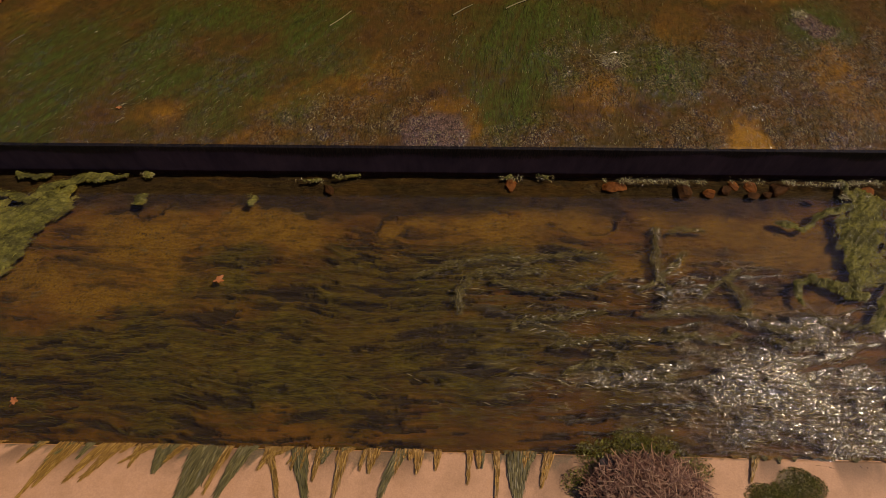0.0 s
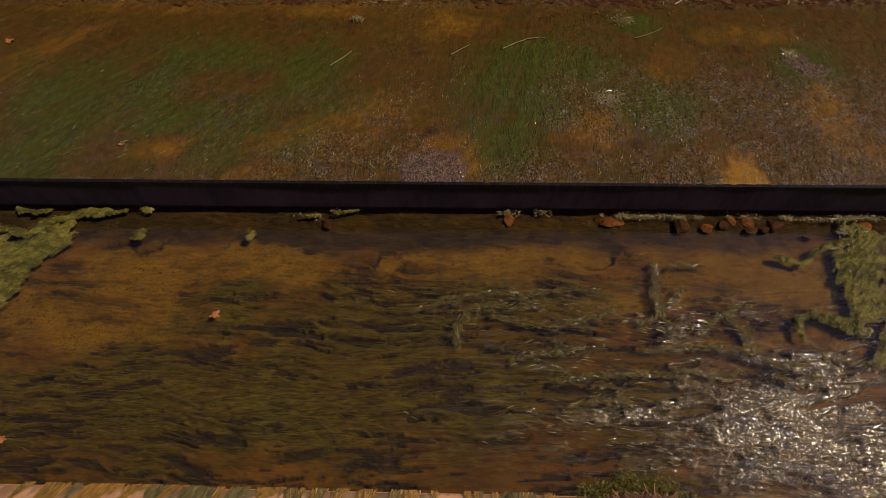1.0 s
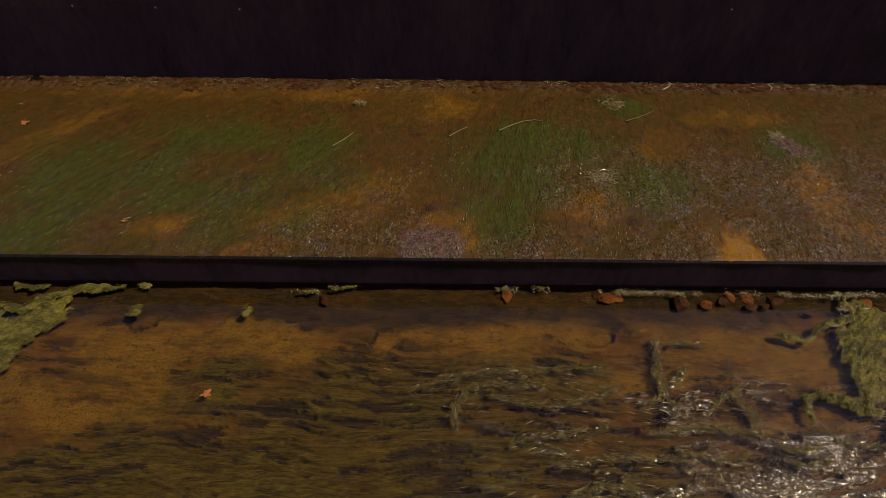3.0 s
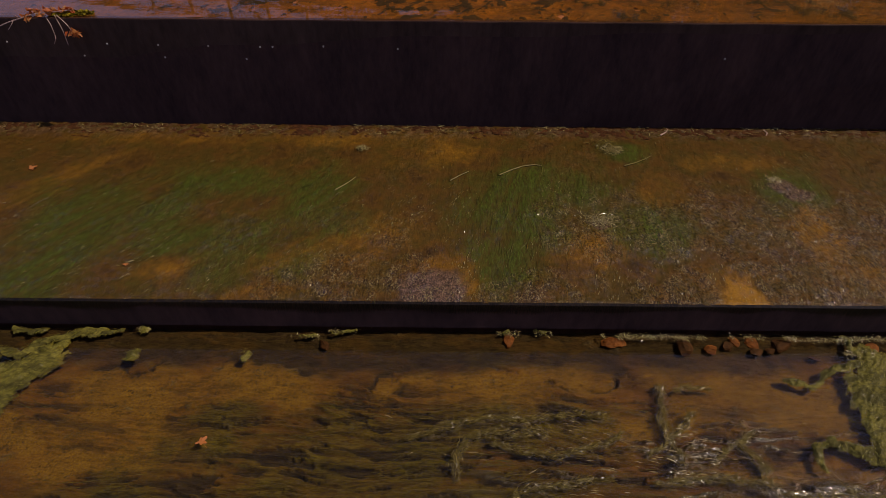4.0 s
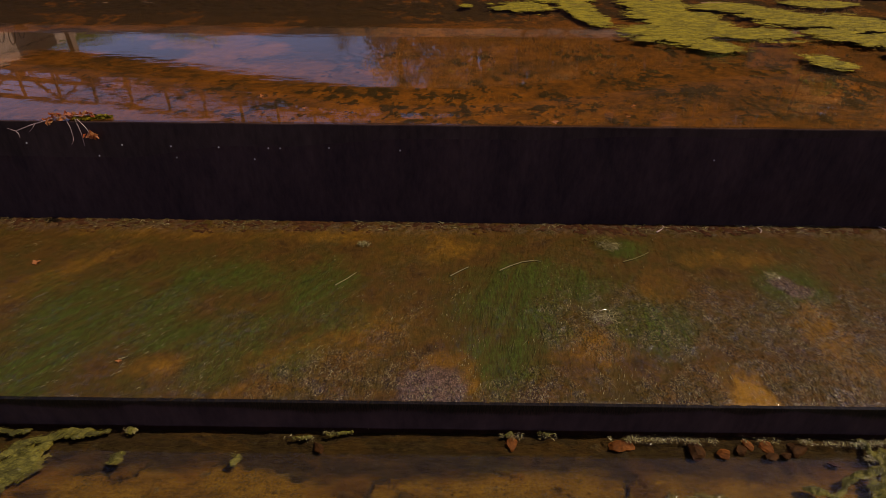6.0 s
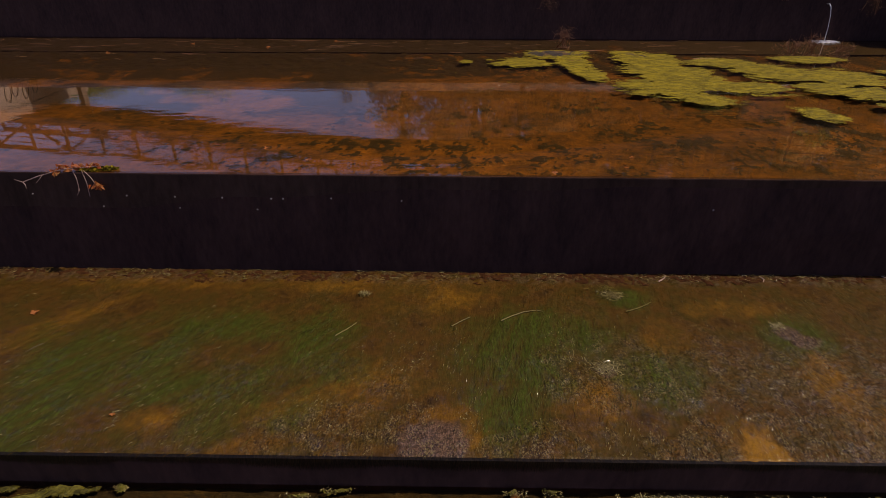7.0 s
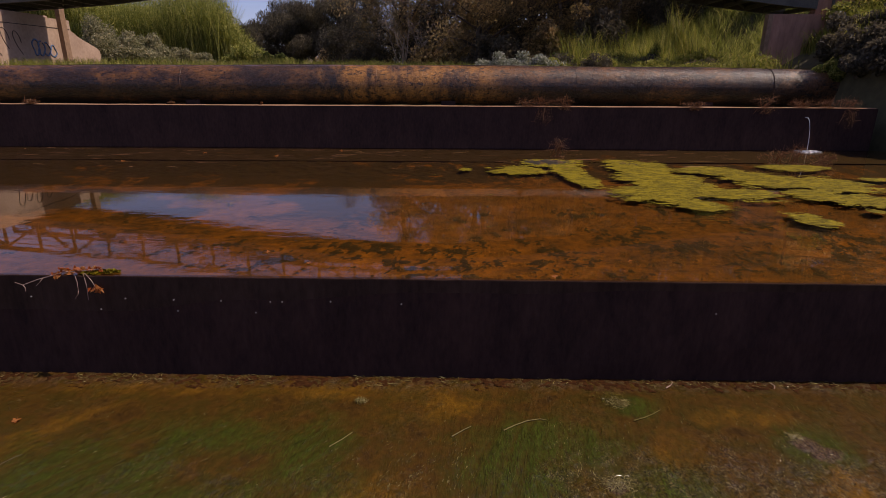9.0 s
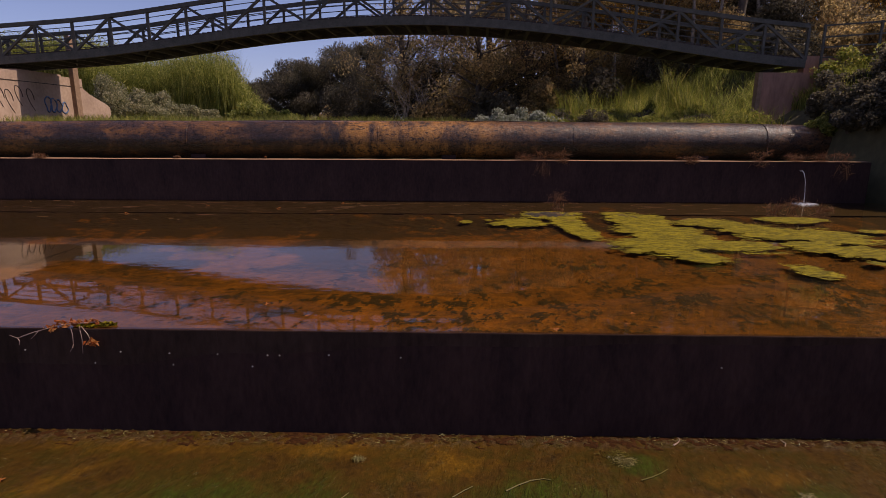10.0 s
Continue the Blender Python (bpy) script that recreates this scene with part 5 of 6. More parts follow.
# reeds
r = np.random.default_rng(31)
n = 26000
px, py = r.uniform(-38, -14.0, n), r.uniform(46, 54, n)
limit = np.interp(px / py, [-0.75, -0.62, -0.50, -0.42, -0.388, -0.374, -0.352, -0.33, -0.30], [4.6, 5.4, 6.6, 7.6, 7.2, 6.2, 3.8, 2.2, 1.2])
hh = limit * r.uniform(0.55, 1.05, n)
v, f = blades(np.stack([px, py, bank(px, py)], 1), hh, 0.050, 32, 0.12, 4)
tagged(new("reeds", mesh_of("reeds", v, f, M_REED)), "tall bright green reed bed on the bank", "reeds", kind="stuff")
v, f = leaf_cloud(np.stack([px, py, bank(px, py) + hh * 0.6], 1), np.stack([0 * px + 0.3, 0 * px + 0.3, hh * 0.42], 1), 52000, 0.075, 33, 0, 5)
tagged(new("reed_leaves", mesh_of("reed_leaves", v, f, M_REED)), "narrow green reed leaves on the bank", "reeds", kind="stuff")

# silvery shrub and white flowers
for k, (x, y, w, h) in enumerate(((-21.2, 35.6, 1.6, 3.6), (-19.6, 35.4, 1.5, 2.8), (-18.0, 35.5, 1.4, 2.3), (-20.4, 34.4, 1.4, 2.4), (-16.5, 35.6, 1.2, 1.7), (-18.8, 34.4, 1.4, 1.9), (-17.2, 34.6, 1.3, 1.5), (-15.2, 35.8, 1.1, 1.2))):
    bush(x, y, ground_at(x, y), w, h, M_SILVER, 230 + k, "silvery green shrub beside the abutment", 9000, 0.075)
for k, x in enumerate((1.9, 2.9, 3.9)):
    bush(x, 23.4, ground_at(x, 23.4), 0.9, 0.85, M_WHITE, 240 + k, "low bush covered in white blossom", 2200, 0.07)
for k, (x, y, w, h) in enumerate(((-13.6, 37.5, 1.1, 2.1), (-12.3, 37.8, 1.0, 1.6), (-11.2, 38, 0.9, 1.2))):
    bush(x, y, ground_at(x, y), w, h, M_REED, 250 + k, "bright yellow-green bush on the bank", 2200, 0.09)

# grass of the far bank
n = 26000
px, py = r.uniform(-19, 13.4, n), r.uniform(22.0, 33.0, n)
hh = r.uniform(0.15, 0.5, n) * (0.6 + 0.8 * vnoise(px * 0.5, py * 0.5, 71)) * (1 + 0.9 * smooth(6, 12, px))
v, f = blades(np.stack([px, py, bank(px, py)], 1), hh, 0.03, 72, 0.35, 2)
tagged(new("bank_grass", mesh_of("bank_grass", v, f, M_GRASS)), "green grass along the far bank", "grass", kind="stuff")
n = 40000
px, py = r.uniform(5.0, 17.5, n), r.uniform(24.5, 36.0, n)
hh = r.uniform(0.2, 0.8, n) * (0.5 + 1.0 * vnoise(px * 0.6, py * 0.6, 77))
v, f = blades(np.stack([px, py, bank(px, py)], 1), hh, 0.032, 73, 0.5, 3)
tagged(new("tall_grass", mesh_of("tall_grass", v, f, M_REED)), "tall green grass on the bank slope", "grass", kind="stuff")

n = 2600
px, py = r.uniform(5.5, 12.8, n), r.uniform(27.0, 33.0, n)
px = px + 0.5 * np.sin(px * 2.3)
hh = r.uniform(0.7, 2.3, n) * (0.4 + 0.9 * vnoise(px * 0.8, py * 0.8, 171))
v, f = blades(np.stack([px, py, bank(px, py)], 1), hh, 0.045, 172, 0.22, 4)
tagged(new("cane_clump", mesh_of("cane_clump", v, f, M_GRASS)), "green canes standing on the shaded bank slope", "canes", kind="stuff")

for k in range(26):
    x, y = 3.6 + (k * 0.37) % 9.2, 22.7 + (k * 0.83) % 4.6
    bush(x, y, ground_at(x, y) - 0.05, 0.75 + 0.3 * (k % 3), 0.45 + 0.25 * (k % 4), (M_REED, M_GRASS, M_DARK, M_GRASS)[k % 4], 670 + k, "low green creeping scrub on the bank slope", 1800, 0.06)

# thicket at the end of the wall
for k, (x, y, w, h, m) in enumerate(((13.4, 20.3, 0.8, 1.0, M_REED), (14.2, 19.8, 1.2, 1.7, M_DARK), (15.8, 20.2, 1.4, 1.5, M_DARK), (14.6, 18.2, 1.3, 1.6, M_DARK), (16.8, 21.5, 1.5, 1.5, M_DARK),
                                     (17.8, 23.0, 1.5, 1.8, M_GRASS), (13.6, 16.8, 1.0, 1.0, M_DARK), (12.9, 20.9, 0.7, 0.8, M_OLIVE), (18.4, 20.0, 1.8, 1.3, M_DARK), (15.9, 17.0, 1.4, 1.6, M_DARK),
                                     (19.5, 22.5, 1.5, 1.2, M_GRASS), (18.6, 23.8, 1.3, 1.1, M_GRASS), (20.6, 23.6, 1.5, 1.2, M_GRASS), (15.2, 22.4, 1.1, 1.5, M_DARK), (16.2, 24.0, 1.3, 1.6, M_GRASS), (14.3, 21.6, 0.9, 1.2, M_DARK),
                                     (13.6, 18.0, 1.0, 1.2, M_DARK), (14.8, 16.9, 1.2, 1.5, M_DARK), (13.5, 19.2, 0.9, 1.0, M_DARK), (15.4, 18.9, 1.2, 1.5, M_DARK), (13.3, 16.0, 0.9, 1.0, M_DARK), (16.6, 18.2, 1.3, 1.4, M_DARK), (14.6, 15.4, 1.1, 1.3, M_DARK))):
    bush(x, y, ground_at(x, y) - 0.1, w, h, m, 260 + k, "dark tangled bush at the end of the pipe", 4200, 0.085)
n = 7000
px, py = r.uniform(14.5, 22, n), r.uniform(21.5, 25.5, n)
v, f = blades(np.stack([px, py, bank(px, py)], 1), r.uniform(0.4, 1.0, n), 0.04, 74, 0.3, 3)
tagged(new("slope_grass", mesh_of("slope_grass", v, f, M_GRASS)), "yellowing grass on the bank top", "grass", kind="stuff")


# ---- plants on the far wall ----
def dry_plant(x, y, z, w, h, seed, hang=0.0, label="dry brown weed growing on the wall"):
    t = thing("weed", label, "plant", at=(x, y, z))
    rr = np.random.default_rng(seed)
    g = Geo()
    for k in range(9):
        a = rr.uniform(0, 6.28)
        drop = hang * rr.uniform(0.4, 1.0) if hang and k % 2 else 0.0
        tip = Vector((math.cos(a) * w * rr.uniform(0.2, 0.9), -abs(math.sin(a)) * w * 0.4, h * rr.uniform(0.4, 1.0) if not drop else -drop))
        mid = tip * 0.5 + Vector((rr.normal(0, 0.04), rr.normal(0, 0.03), h * 0.3))
        g.tube([(rr.normal(0, w * 0.25), 0, 0), mid, tip], [0.007, 0.005, 0.003], 4)
        for _ in range(9):
            s0 = mid.lerp(tip, rr.uniform(-0.4, 1.0))
            g.tube([s0, s0 + Vector((rr.normal(0, 0.07), rr.normal(0, 0.04), rr.normal(0.02, 0.07)))], [0.004, 0.002], 4)
    part("stalk_tangle", g, M_DRY, t)
    v, f = leaf_cloud([(0, 0, h * 0.5), (0, -w * 0.2, -hang * 0.4 + 0.02)], [(w * 0.9, w * 0.35, h * 0.5), (w * 0.5, w * 0.12, hang * 0.55 + 0.03)], 420, 0.016, seed + 1)
    ob = new("foliage", mesh_of("foliage", v, f, M_DRY))
    ob.parent = t
    return t


for k, (x, w, h, hang) in enumerate(((2.25, 0.45, 0.18, 0.0), (2.75, 0.55, 0.28, 0.55), (3.3, 0.4, 0.30, 0.1), (7.0, 0.5, 0.15, 0.1), (9.0, 0.5, 0.35, 0.2), (10.0, 0.5, 0.2, 0.0), (10.7, 0.5, 0.25, 0.0), (11.4, 0.5, 0.25, 0.6))):
    dry_plant(x, FAR_Y + 0.05, 2.39, w, h, 300 + k, hang)
dry_plant(-12.0, FAR_Y + 0.05, 2.39, 0.3, 0.12, 319, label="low green weed on the wall top")
dry_plant(2.9, 14.6, POOL, 0.35, 0.5, 320, label="dry brown weed standing at the curb")
for k, (x, h) in enumerate(((8.0, 0.35), (8.5, 0.5), (9.1, 0.3))):
    dry_plant(x, 13.6, POOL, 0.55, h, 330 + k, label="grey dead plant tuft standing in the pool")


# ---- floating algae in the pool ----
xs, ys = np.arange(-0.5, 10.5, 0.018), np.arange(7.2, 14.2, 0.018)
X, Y = np.meshgrid(xs, ys)
cover = patches(X, Y, FLOAT, 0.14, 1.8, 81, 1.3)
tilt = X + 0.35 * Y
slots = fbm(tilt * 1.3, Y * 5.0 - X * 0.9, 82, 6, 0.66)
solid = cover - 0.34 * smooth(0.52, 0.64, slots) + 1.15 * (fbm(tilt * 6, Y * 9, 80, 6, 0.76) - 0.5)
Z = POOL + 0.003 + 0.014 * smooth(0.2, 0.7, solid) * smooth(0.25, 0.75, fbm(X * 12, Y * 9, 83, 5, 0.68))
tagged(grid("algae_mat", xs, ys, Z, M_MAT, keep=solid > 0.30), "floating yellow-green algae mat on the pool", "algae", kind="stuff")

# dead stems afloat by the curb
r = np.random.default_rng(78)
st = np.stack([r.uniform(-14, 8, 170), r.uniform(12.6, 16.0, 170), np.full(170, POOL + 0.004)], 1)
v, f = strands(st, lambda a, b: (np.ones_like(a), 0.5 * (fbm(a * 0.7, b * 0.7, 79, 2) - 0.5)), r.uniform(0.1, 0.7, 170), r.uniform(0.006, 0.016, 170), 0.008 * r.random(170), 80, 5, 0.3)
tagged(new("floating_stems", mesh_of("floating_stems", v, f, M_DRY)), "dead brown stems afloat beside the curb", "plant debris", kind="stuff")

# ---- wet algae mats in the lower basin ----
STREWN = [
    ([(-3.34, 1.97), (-3.29, 2.14), (-3.17, 2.33), (-3.10, 2.45)], 0.120),
    ([(-3.47, 2.27), (-3.33, 2.35), (-3.13, 2.46)], 0.120),
    ([(-3.59, 2.54), (-3.36, 2.53), (-3.16, 2.66), (-2.98, 2.74), (-2.76, 2.75)], 0.035),
    ([(-3.26, 2.41), (-3.07, 2.62)], 0.030),
    ([(-2.96, 2.69), (-2.65, 2.75)], 0.020),
    ([(-2.44, 2.55), (-2.44, 2.49)], 0.030),
    ([(-3.49, 2.75), (-3.28, 2.75)], 0.030),
    ([(-2.47, 2.78), (-2.45, 2.75)], 0.030),
    ([(-1.55, 2.53), (-1.56, 2.44)], 0.020),
    ([(2.63, 2.30), (2.74, 2.24), (2.93, 2.34), (3.19, 2.45), (3.37, 2.51)], 0.030),
    ([(3.37, 2.49), (3.27, 2.30), (3.13, 2.10), (3.06, 1.88)], 0.130),
    ([(3.23, 2.56), (3.38, 2.47), (3.52, 2.50)], 0.030),
    ([(3.24, 2.70), (3.24, 2.58), (3.39, 2.49)], 0.030),
    ([(2.99, 1.76), (2.81, 1.78), (2.65, 1.79), (2.57, 1.76), (2.56, 1.60)], 0.028),
    ([(2.69, 1.80), (2.87, 1.71), (3.02, 1.69)], 0.040),
    ([(3.16, 1.64), (3.02, 1.42)], 0.040),
    ([(-1.16, 2.67), (-1.08, 2.73)], 0.016),
    ([(-0.93, 2.72), (-0.71, 2.75)], 0.014),
    ([(0.46, 2.75), (0.51, 2.76)], 0.016),
    ([(0.76, 2.75), (0.84, 2.76)], 0.016),
    ([(-4.4, 2.0), (-3.9, 2.2), (-3.5, 2.2)], 0.22),
    ([(3.95, 2.4), (3.65, 2.1), (3.45, 1.8)], 0.24),
]
xs, ys = np.arange(-4.6, 4.4, 0.009), np.arange(1.2, 2.78, 0.009)
X, Y = np.meshgrid(xs, ys)
cover = ropes(X, Y, [(p, 1.45 * w) for p, w in STREWN], 84, 0.06)
solid = cover + 1.1 * (fbm((X - Y) * 15, (X + Y) * 6, 85, 6, 0.66) - 0.5)
Z = LOW - 0.004 + 0.026 * smooth(0.15, 0.9, solid) * (0.25 + 1.1 * smooth(0.3, 0.7, fbm((X - Y) * 22, (X + Y) * 6, 87, 5, 0.62)))
tagged(grid("wet_algae_mat", xs, ys, Z, M_MATLOW, keep=(solid > 0.24) & (cover > 0.02)), "wet green algae mat lying in shallow water", "algae", kind="stuff")

n = 26000
r = np.random.default_rng(88)
x, y = r.uniform(-4.5, 4.3, n), r.uniform(1.3, 2.75, n)
keep = ropes(x, y, [(p, 1.45 * w) for p, w in STREWN], 84, 0.06) > 0.30
x, y = x[keep], y[keep]
st = np.stack([x, y, r.uniform(LOW + 0.010, LOW + 0.032, len(x))], 1)
v, f = strands(st, lambda a, b: (np.where(a < 0, -1.0, -0.55), -1.0 + 0 * a), r.uniform(0.012, 0.045, len(x)), r.uniform(0.002, 0.004, len(x)), 0.004 * r.random(len(x)), 89, 4, 0.6)
tagged(new("mat_threads", mesh_of("mat_threads", v, f, M_HAIR_MAT)), "yellow-olive algae threads on the wet mats", "algae", kind="stuff")

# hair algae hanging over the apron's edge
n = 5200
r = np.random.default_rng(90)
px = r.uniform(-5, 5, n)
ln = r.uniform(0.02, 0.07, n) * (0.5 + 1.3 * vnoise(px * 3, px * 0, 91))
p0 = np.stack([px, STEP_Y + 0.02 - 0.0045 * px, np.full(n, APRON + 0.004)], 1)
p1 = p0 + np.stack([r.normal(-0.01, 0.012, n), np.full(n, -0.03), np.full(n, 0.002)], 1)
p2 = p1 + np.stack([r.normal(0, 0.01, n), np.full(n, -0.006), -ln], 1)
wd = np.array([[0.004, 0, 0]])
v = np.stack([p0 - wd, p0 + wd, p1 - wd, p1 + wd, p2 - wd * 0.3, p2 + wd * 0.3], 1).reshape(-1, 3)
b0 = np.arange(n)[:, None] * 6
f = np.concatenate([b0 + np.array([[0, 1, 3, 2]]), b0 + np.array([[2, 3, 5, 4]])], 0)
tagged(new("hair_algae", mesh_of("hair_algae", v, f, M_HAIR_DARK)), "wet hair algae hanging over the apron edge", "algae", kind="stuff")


# fingers of hair algae trailing over the sill: root, drift, length and breadth
FINGERS = [(-2.49, -0.11, 0.11, 0.037), (-2.37, -0.15, 0.28, 0.052), (-2.28, -0.16, 0.22, 0.067), (-2.10, -0.17, 0.20, 0.074), (-2.02, -0.16, 0.19, 0.074), (-1.77, -0.21, 0.11, 0.052), (-1.72, -0.05, 0.14, 0.111),
           (-1.46, -0.13, 0.32, 0.20), (-1.33, -0.10, 0.23, 0.044), (-1.23, -0.13, 0.27, 0.092), (-1.12, 0.09, 0.26, 0.044), (-0.92, 0.07, 0.27, 0.092), (-0.78, -0.03, 0.16, 0.044), (-0.64, -0.04, 0.25, 0.059),
           (-0.27, -0.12, 0.25, 0.074), (0.14, -0.02, 0.16, 0.030), (0.30, -0.02, 0.24, 0.033), (0.44, -0.02, 0.25, 0.141), (0.63, -0.06, 0.17, 0.059), (1.90, -0.07, 0.13, 0.044)]
GREENISH = {7, 9, 11, 14, 17, 6}
r = np.random.default_rng(98)
for k in range(120):
    x = r.uniform(-4.4, 4.0)
    if not 0.8 < x < 1.75:
        FINGERS.append((x, -0.10 * smooth(0.5, -2.5, np.array(x)) * r.uniform(0.3, 1.2) - 0.01, r.uniform(0.02, 0.12) * (1.0 if x < 1.6 else 0.4), r.uniform(0.02, 0.07)))
roots = {False: [], True: []}
for k, (x, dx, ln, wd) in enumerate(FINGERS):
    q = int(330 * (ln + 0.05) * wd / 0.012) + 12
    t = r.random(q)
    u = np.clip(r.normal(0, 0.34, q), -0.5, 0.5) * wd * (1 - 0.85 * t**1.3)
    bow = 0.18 * ln * math.sin(k * 2.1)
    px, py = x + u + dx * t**0.85 + bow * t * (1 - t), 0.012 - ln * t
    roots[k in GREENISH or (k >= 20 and k % 4 == 0)].append(np.stack([px, py, np.full(q, dx / ln), np.full(q, ln)], 1))
for green, name, mat in ((False, "brown_sill_algae", M_SILL_BROWN), (True, "green_sill_algae", M_SILL_GREEN)):
    q = np.concatenate(roots[green])
    st = np.stack([q[:, 0], sill_y(q[:, 0]) + q[:, 1], LOW + 0.010 + 0.010 * r.random(len(q))], 1)
    run = q[:, 2]
    v, f = strands(st, lambda a, b: (run, -np.ones_like(run)), np.minimum(0.30 * q[:, 3], r.uniform(0.03, 0.09, len(q))), r.uniform(0.003, 0.007, len(q)), 0.004 * r.random(len(q)), 100, 4, 0.10)
    tagged(new(name, mesh_of(name, v, f, mat)), "trailing fingers of hair algae combed over the concrete sill", "algae", kind="stuff")

# loose threads and tufts on the apron
def thread(points, radius, label, name="algae_thread"):
    g = Geo().tube([(x, y, APRON + 0.018) for x, y in points], [radius * (1 - 0.6 * k / len(points)) for k in range(len(points))], 5)
    return tagged(part(name, g, M_TWIG if "twig" in name else M_HAIR_PALE), label, "algae" if "twig" not in name else "twig")


thread([(0.55, 4.52), (0.66, 4.60), (0.80, 4.68), (0.93, 4.71), (1.0, 4.69)], 0.007, "pale algae thread curved across the apron")
thread([(1.86, 4.70), (1.98, 4.75), (2.10, 4.82), (2.18, 4.88)], 0.006, "pale algae thread stretched across the apron")
thread([(-1.08, 4.25), (-0.98, 4.36), (-0.90, 4.47)], 0.006, "short pale algae thread on the apron")
thread([(0.05, 4.42), (0.16, 4.52), (0.24, 4.58)], 0.006, "short pale algae thread on the apron")
thread([(2.40, 5.30), (2.48, 5.36), (2.52, 5.42), (2.50, 5.46)], 0.009, "dry twig lying at the foot of the weir", "twig")
thread([(3.60, 5.42), (3.62, 5.36), (3.58, 5.30)], 0.009, "dry twig lying at the foot of the weir", "twig")
thread([(5.02, 5.45), (5.06, 5.36), (5.10, 5.28), (5.06, 5.20)], 0.010, "dry twig lying at the foot of the weir", "twig")
for k, (x, y, s, m) in enumerate(((1.74, 5.10, 0.14, M_HAIR_ROPE), (1.80, 5.00, 0.10, M_HAIR_PALE), (3.30, 4.46, 0.06, M_HAIR_PALE), (1.44, 3.80, 0.11, M_HAIR_PALE), (-0.9, 5.0, 0.05, M_HAIR_PALE))):
    rr = np.random.default_rng(700 + k)
    q = 260
    st = np.stack([rr.normal(0, s * 0.5, q), rr.normal(0, s * 0.4, q), rr.uniform(0.004, 0.02, q)], 1)
    way = rr.uniform(0, 6.28, q)
    v, f = strands(st, lambda a, b: (np.cos(way), np.sin(way)), rr.uniform(0.3, 0.9, q) * s, rr.uniform(0.002, 0.005, q), 0.012 * rr.random(q), 710 + k, 5, 1.3)
    ob = new("algae_clump", mesh_of("algae_clump", v, f, m))
    ob.location = (x, y, APRON + 0.006)
    tagged(ob, "small matted algae clump stuck on the apron", "algae", "algae clumps")

# pale knobbly fringe of wet algae along the foot of the step
r = np.random.default_rng(188)
fx, fy = [], []
for x0, x1, y, q in ((1.28, 2.20, 2.735, 1900), (2.30, 2.60, 2.74, 260), (2.75, 3.70, 2.725, 1700), (0.42, 0.62, 2.75, 200), (0.74, 0.90, 2.75, 160), (-0.95, -0.60, 2.755, 220), (-1.25, -1.0, 2.70, 150), (-3.5, -3.2, 2.75, 420), (-2.52, -2.40, 2.75, 220), (3.15, 3.45, 2.60, 700)):
    a = r.uniform(x0, x1, q)
    keep = r.random(q) < 0.5 * smooth(0.30, 0.75, fbm(a * 9, 0 * a, 189, 3))
    a = a[keep]
    fx.append(a)
    fy.append(y - 0.0045 * a + r.normal(0, 0.014, len(a)) - 0.03 * vnoise(a * 5, 0 * a, 190))
fx, fy = np.concatenate(fx), np.concatenate(fy)
way = r.uniform(0, 6.28, len(fx))
st = np.stack([fx, fy, r.uniform(LOW - 0.004, LOW + 0.012, len(fx))], 1)
v, f = strands(st, lambda a, b: (np.cos(way), np.sin(way)), r.uniform(0.008, 0.024, len(fx)), r.uniform(0.003, 0.007, len(fx)), 0.010 * r.random(len(fx)), 191, 4, 0.8)
tagged(new("step_fringe", mesh_of("step_fringe", v, f, M_HAIR_PALE)), "pale wet algae fringe along the foot of the step", "algae", kind="stuff")

# ---- stones at the foot of the step ----
def stone(x, y, rx, ry, seed):
    bm = bmesh.new()
    bmesh.ops.create_icosphere(bm, subdivisions=3, radius=1)
    rr = random.Random(int(seed * 10) + 3)
    cuts = [(Vector((rr.uniform(-1, 1), rr.uniform(-1, 1), rr.uniform(-0.3, 1))).normalized(), rr.uniform(0.55, 0.8)) for _ in range(9)]
    for q in bm.verts:
        c = q.co.copy()
        for axis_dir, far in cuts:
            over = c.dot(axis_dir) - far
            if over > 0:
                c -= axis_dir * over * 0.92
        k = 1 + 0.14 * noise.noise(q.co * 2.3 + Vector((seed, 0, 0))) + 0.05 * noise.noise(q.co * 7)
        q.co = Vector((c.x * rx * k, c.y * ry * k, max(c.z, -0.7) * min(rx, ry) * 0.55 * k))
    me = bpy.data.meshes.new("stone")
    bm.to_mesh(me)
    bm.free()
    me.materials.append(M_STONE_RED if int(seed * 7) % 2 == 0 else M_STONE)
    ob = new("stone", me)
    ob.location = (x, y + 0.03, LOW - 0.045)
    ob.rotation_euler = (0, 0, seed)
    return tagged(ob, "wet brown stone at the foot of the step", "stone", "stones along the step")


for k, (x, y, rx, ry) in enumerate(((1.38, 2.66, 0.11, 0.06), (1.94, 2.61, 0.09, 0.07), (2.15, 2.60, 0.06, 0.05), (2.29, 2.63, 0.07, 0.05), (2.51, 2.67, 0.08, 0.06), (2.73, 2.64, 0.10, 0.07),
                                    (0.52, 2.68, 0.08, 0.06), (2.94, 2.51, 0.05, 0.03), (3.43, 2.59, 0.11, 0.07), (-0.97, 2.62, 0.07, 0.04), (2.50, 2.57, 0.07, 0.04), (2.36, 2.68, 0.06, 0.05), (2.62, 2.58, 0.05, 0.04))):
    stone(x, y, rx, ry, k * 1.3)


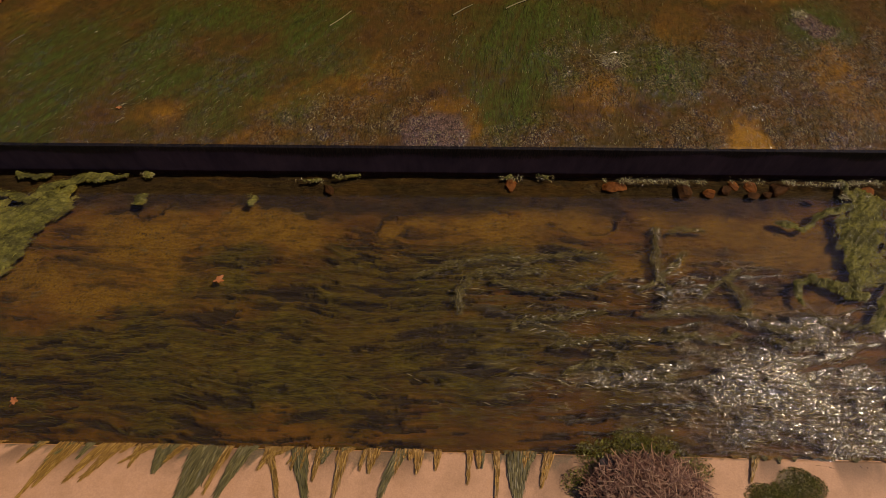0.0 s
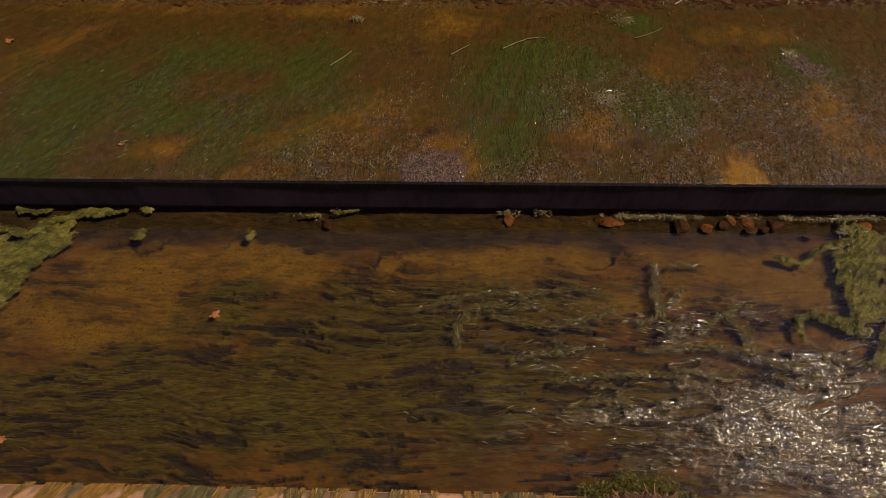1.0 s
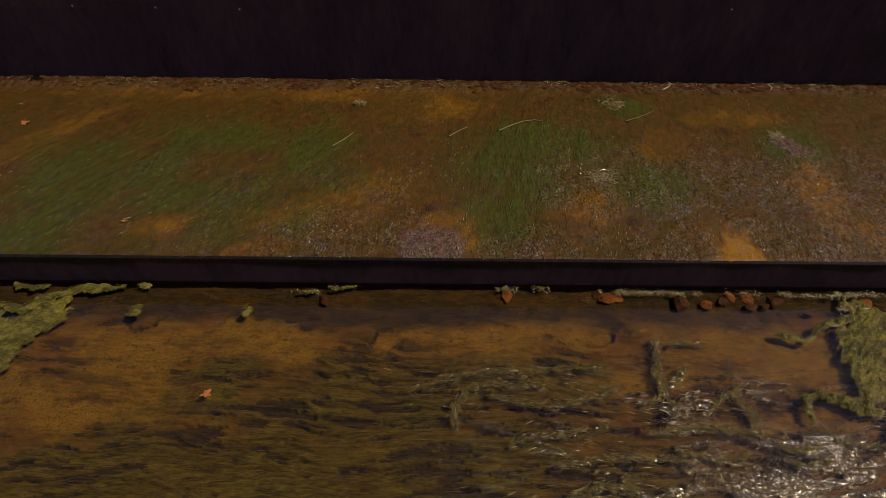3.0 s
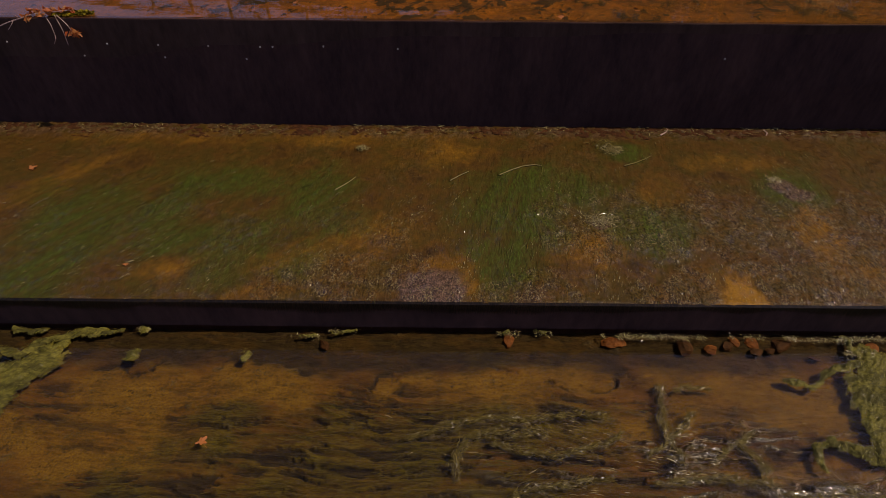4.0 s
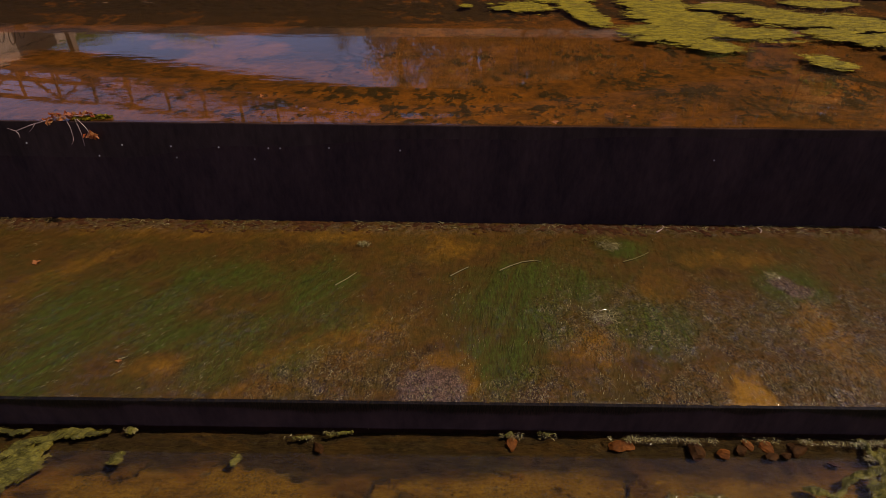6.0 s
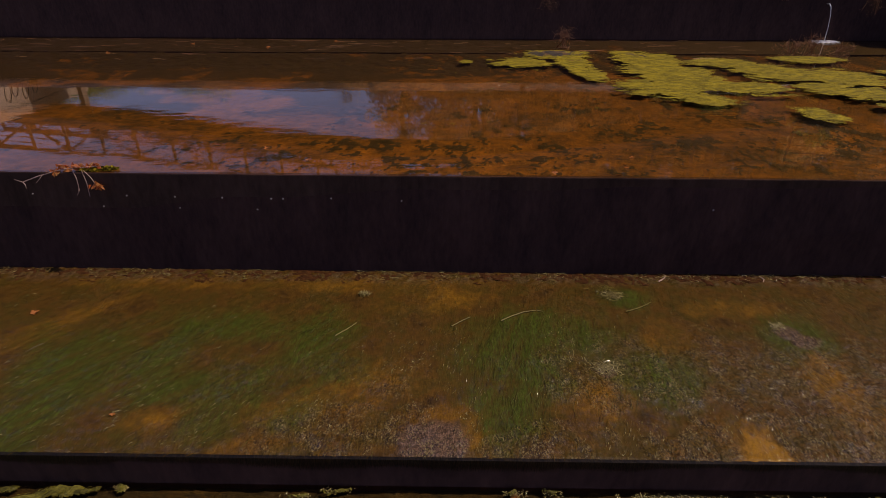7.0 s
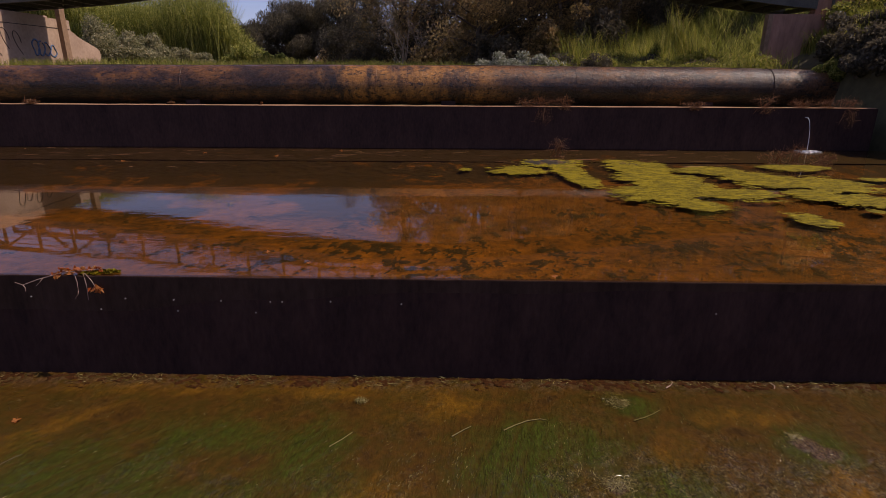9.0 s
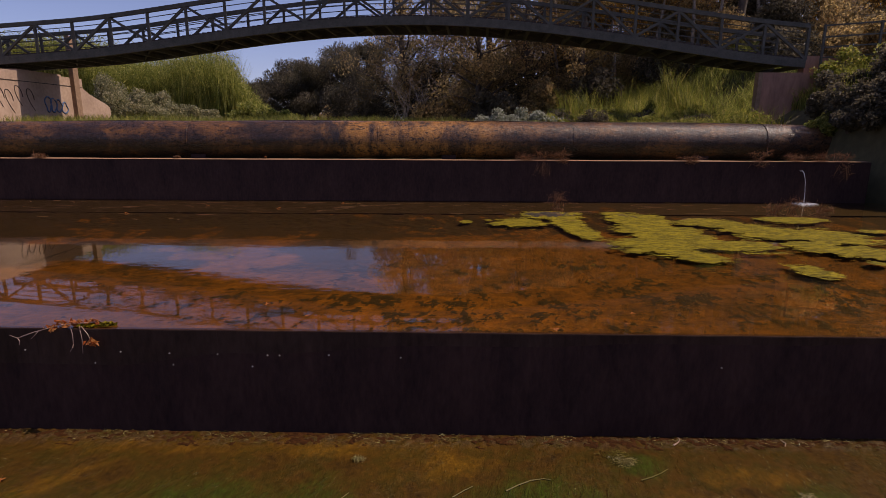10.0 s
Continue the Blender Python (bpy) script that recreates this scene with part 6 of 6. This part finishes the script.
# ---- debris on the ledge ----
def debris():
    t = thing("plant_debris", "heap of dead brown stems caught on the sill", "debris", at=(1.17, 0.35, LOW))
    rr = np.random.default_rng(95)
    g = Geo()
    for k in range(2300):
        a, q = rr.uniform(0, 6.28), rr.random() ** 0.5
        p = Vector((math.cos(a) * q * 0.38, math.sin(a) * q * 0.26 - 0.05, 0.04 + 0.13 * (1 - q * q) * rr.uniform(0.7, 1.1)))
        w, l = rr.uniform(0, 6.28), rr.uniform(0.03, 0.16)
        d = Vector((math.cos(w), math.sin(w), rr.normal(0, 0.3))) * l
        g.tube([p - d * 0.5, p + Vector((0, 0, 0.012)), p + d * 0.5], [0.0030, 0.0026, 0.0016], 4)
    part("stalk_tangle", g, M_DRY, t)
    mound = Geo()
    bm = bmesh.new()
    bmesh.ops.create_icosphere(bm, subdivisions=4, radius=1)
    for q in bm.verts:
        k = 1 + 0.3 * noise.noise(q.co * 3)
        q.co = Vector((q.co.x * 0.38 * k, q.co.y * 0.27 * k - 0.05, max(q.co.z, -0.05) * 0.10 * k))
    mound.add([q.co.copy() for q in bm.verts], [[q.index for q in fc.verts] for fc in bm.faces])
    bm.free()
    part("mud", mound, M_CURB, t)
    v, f = leaf_cloud([(-0.25, 0.22, 0.03), (-0.05, 0.28, 0.03), (0.12, 0.24, 0.03), (-0.35, 0.05, 0.02), (0.3, 0.12, 0.02)], [(0.15, 0.10, 0.035)] * 5, 5200, 0.0085, 96, 0.6)
    ob = new("green_leaves", mesh_of("green_leaves", v, f, M_HAIR_MAT))
    ob.parent = t
    v, f = leaf_cloud([(0, 0, 0.06), (0.12, -0.1, 0.06), (-0.15, -0.05, 0.06)], [(0.26, 0.2, 0.06)] * 3, 700, 0.018, 97, 0.3)
    ob = new("dead_leaves", mesh_of("dead_leaves", v, f, M_DRY))
    ob.parent = t


debris()
v, f = leaf_cloud([(2.10, 0.42, LOW + 0.01), (2.16, 0.38, LOW + 0.01), (2.02, 0.35, LOW + 0.01), (1.88, 0.33, LOW + 0.01)], [(0.12, 0.08, 0.008)] * 4, 12000, 0.006, 98, 1.0)
tagged(new("moss_patch", mesh_of("moss_patch", v, f, M_HAIR_MAT)), "dark green moss patch on the concrete sill", "moss")


# ---- fallen leaves ----
def fallen_leaf(x, y, z, size, turn, seed):
    rr = random.Random(seed)
    g = Geo()
    ring = []
    for k in range(30):
        w = 2 * math.pi * k / 30
        lobe = (0.50 + 0.50 * abs(math.cos(2.5 * (w - math.pi / 2))) ** 1.4) * (0.85 + 0.15 * math.sin(3 * w + seed))
        ring.append((math.cos(w) * lobe * size, math.sin(w) * lobe * size * 0.8, 0.16 * size * math.sin(2 * w + seed) + 0.18 * size))
    g.add(ring + [(0, 0, 0.05 * size)], [(k, (k + 1) % 30, 30) for k in range(30)])
    g.tube([(0, -0.1 * size, 0.08 * size), (0.1 * size, -1.3 * size, 0.1 * size)], [0.03 * size, 0.02 * size], 4)
    ob = part("fallen_leaf", g, M_LITTER)
    ob.matrix_world = pose(x, y, z, rr.uniform(-14, 14), rr.uniform(-14, 14), turn)
    return tagged(ob, "curled orange fallen leaf", "leaf", "fallen leaves")


for k, (x, y, z, s) in enumerate(((1.15, 5.6, POOL, 0.05), (2.15, 6.14, POOL, 0.045), (1.99, 5.79, POOL, 0.035), (-4.23, 4.6, 0.012, 0.055), (-2.68, 3.2, 0.01, 0.03), (-2.8, 0.89, LOW, 0.035), (-1.67, 1.78, LOW - 0.004, 0.048),
                                  (-2.2, 6.4, POOL, 0.04), (-1.6, 6.0, POOL, 0.035), (-6.6, 15.0, POOL, 0.07), (-4.5, 14.5, POOL, 0.07), (-3.0, 15.6, POOL, 0.06), (-8.0, 13.5, POOL, 0.07), (-3.9, 2.35, LOW + 0.05, 0.03))):
    fallen_leaf(x, y, z + 0.003, s, k * 67, k)


# ---- twig with leaves lodged on the weir ----
def lodged_twig():
    t = thing("twig", "dry twig with orange leaves lodged on the weir", "twig", at=(-4.15, 5.56, POOL))
    g = Geo()
    g.tube([(0.35, 0.05, 0.05), (0.0, 0.0, 0.03), (-0.25, -0.06, -0.03), (-0.42, -0.08, -0.09), (-0.5, -0.08, -0.06)], [0.006, 0.006, 0.005, 0.004, 0.002], 5)
    for a, b in (((-0.2, -0.05, -0.01), (-0.28, -0.08, -0.10)), ((-0.42, -0.08, -0.09), (-0.40, -0.09, -0.16)), ((0.1, 0, 0.02), (0.16, -0.07, -0.16)), ((0.16, -0.07, -0.16), (0.12, -0.08, -0.24)), ((0.2, 0.0, 0.02), (0.25, -0.07, -0.26)), ((0.22, 0.0, 0.02), (0.36, -0.07, -0.14))):
        g.tube([a, (Vector(a) + Vector(b)) / 2 + Vector((0.02, -0.01, 0.01)), b], [0.004, 0.0035, 0.002], 4)
    part("branch", g, M_TWIG, t)
    v, f = leaf_cloud([(0.0, 0.02, 0.04), (0.15, 0.03, 0.05), (0.30, 0.06, 0.05), (0.36, -0.07, -0.14), (-0.1, -0.01, 0.0)], [(0.09, 0.04, 0.03)] * 5, 70, 0.05, 111)
    ob = new("foliage", mesh_of("foliage", v, f, M_LITTER))
    ob.parent = t
    v, f = leaf_cloud([(0.25, 0.06, 0.01), (0.42, 0.09, 0.01)], [(0.14, 0.06, 0.015)] * 2, 500, 0.03, 112, 2.0)
    ob = new("algae_tuft", mesh_of("algae_tuft", v, f, M_MAT))
    ob.parent = t


lodged_twig()


# ---- leak in the far wall ----
def leak():
    t = thing("water_jet", "thin white jet of water leaking from the wall", "water jet", at=(10.2, FAR_Y - 0.02, 1.3))
    g = Geo()
    pts = [(-0.03, 0.0, 0.82), (-0.02, -0.10, 0.83), (0.0, -0.17, 0.75), (0.02, -0.22, 0.55), (0.03, -0.26, 0.25), (0.03, -0.28, -0.1)]
    g.tube(pts, [0.008, 0.010, 0.008, 0.006, 0.006, 0.009], 7)
    part("jet", g, M_FOAM, t, shade=True)
    v, f = leaf_cloud([(0.03, -0.35, -0.10)], [(0.35, 0.25, 0.02)], 260, 0.05, 121, 2.0)
    ob = new("splash", mesh_of("splash", v, f, M_FOAM))
    ob.parent = t


leak()
for k, (x, s) in enumerate(((-8.0, 0.13), (-5.4, 0.07))):
    ob = stone(x, FAR_Y + 0.15, s, s * 0.8, 7 + k)
    ob.location.z = 2.44
    tagged(ob, "pale stone lying on the wall top", "stone", "stones on the wall")
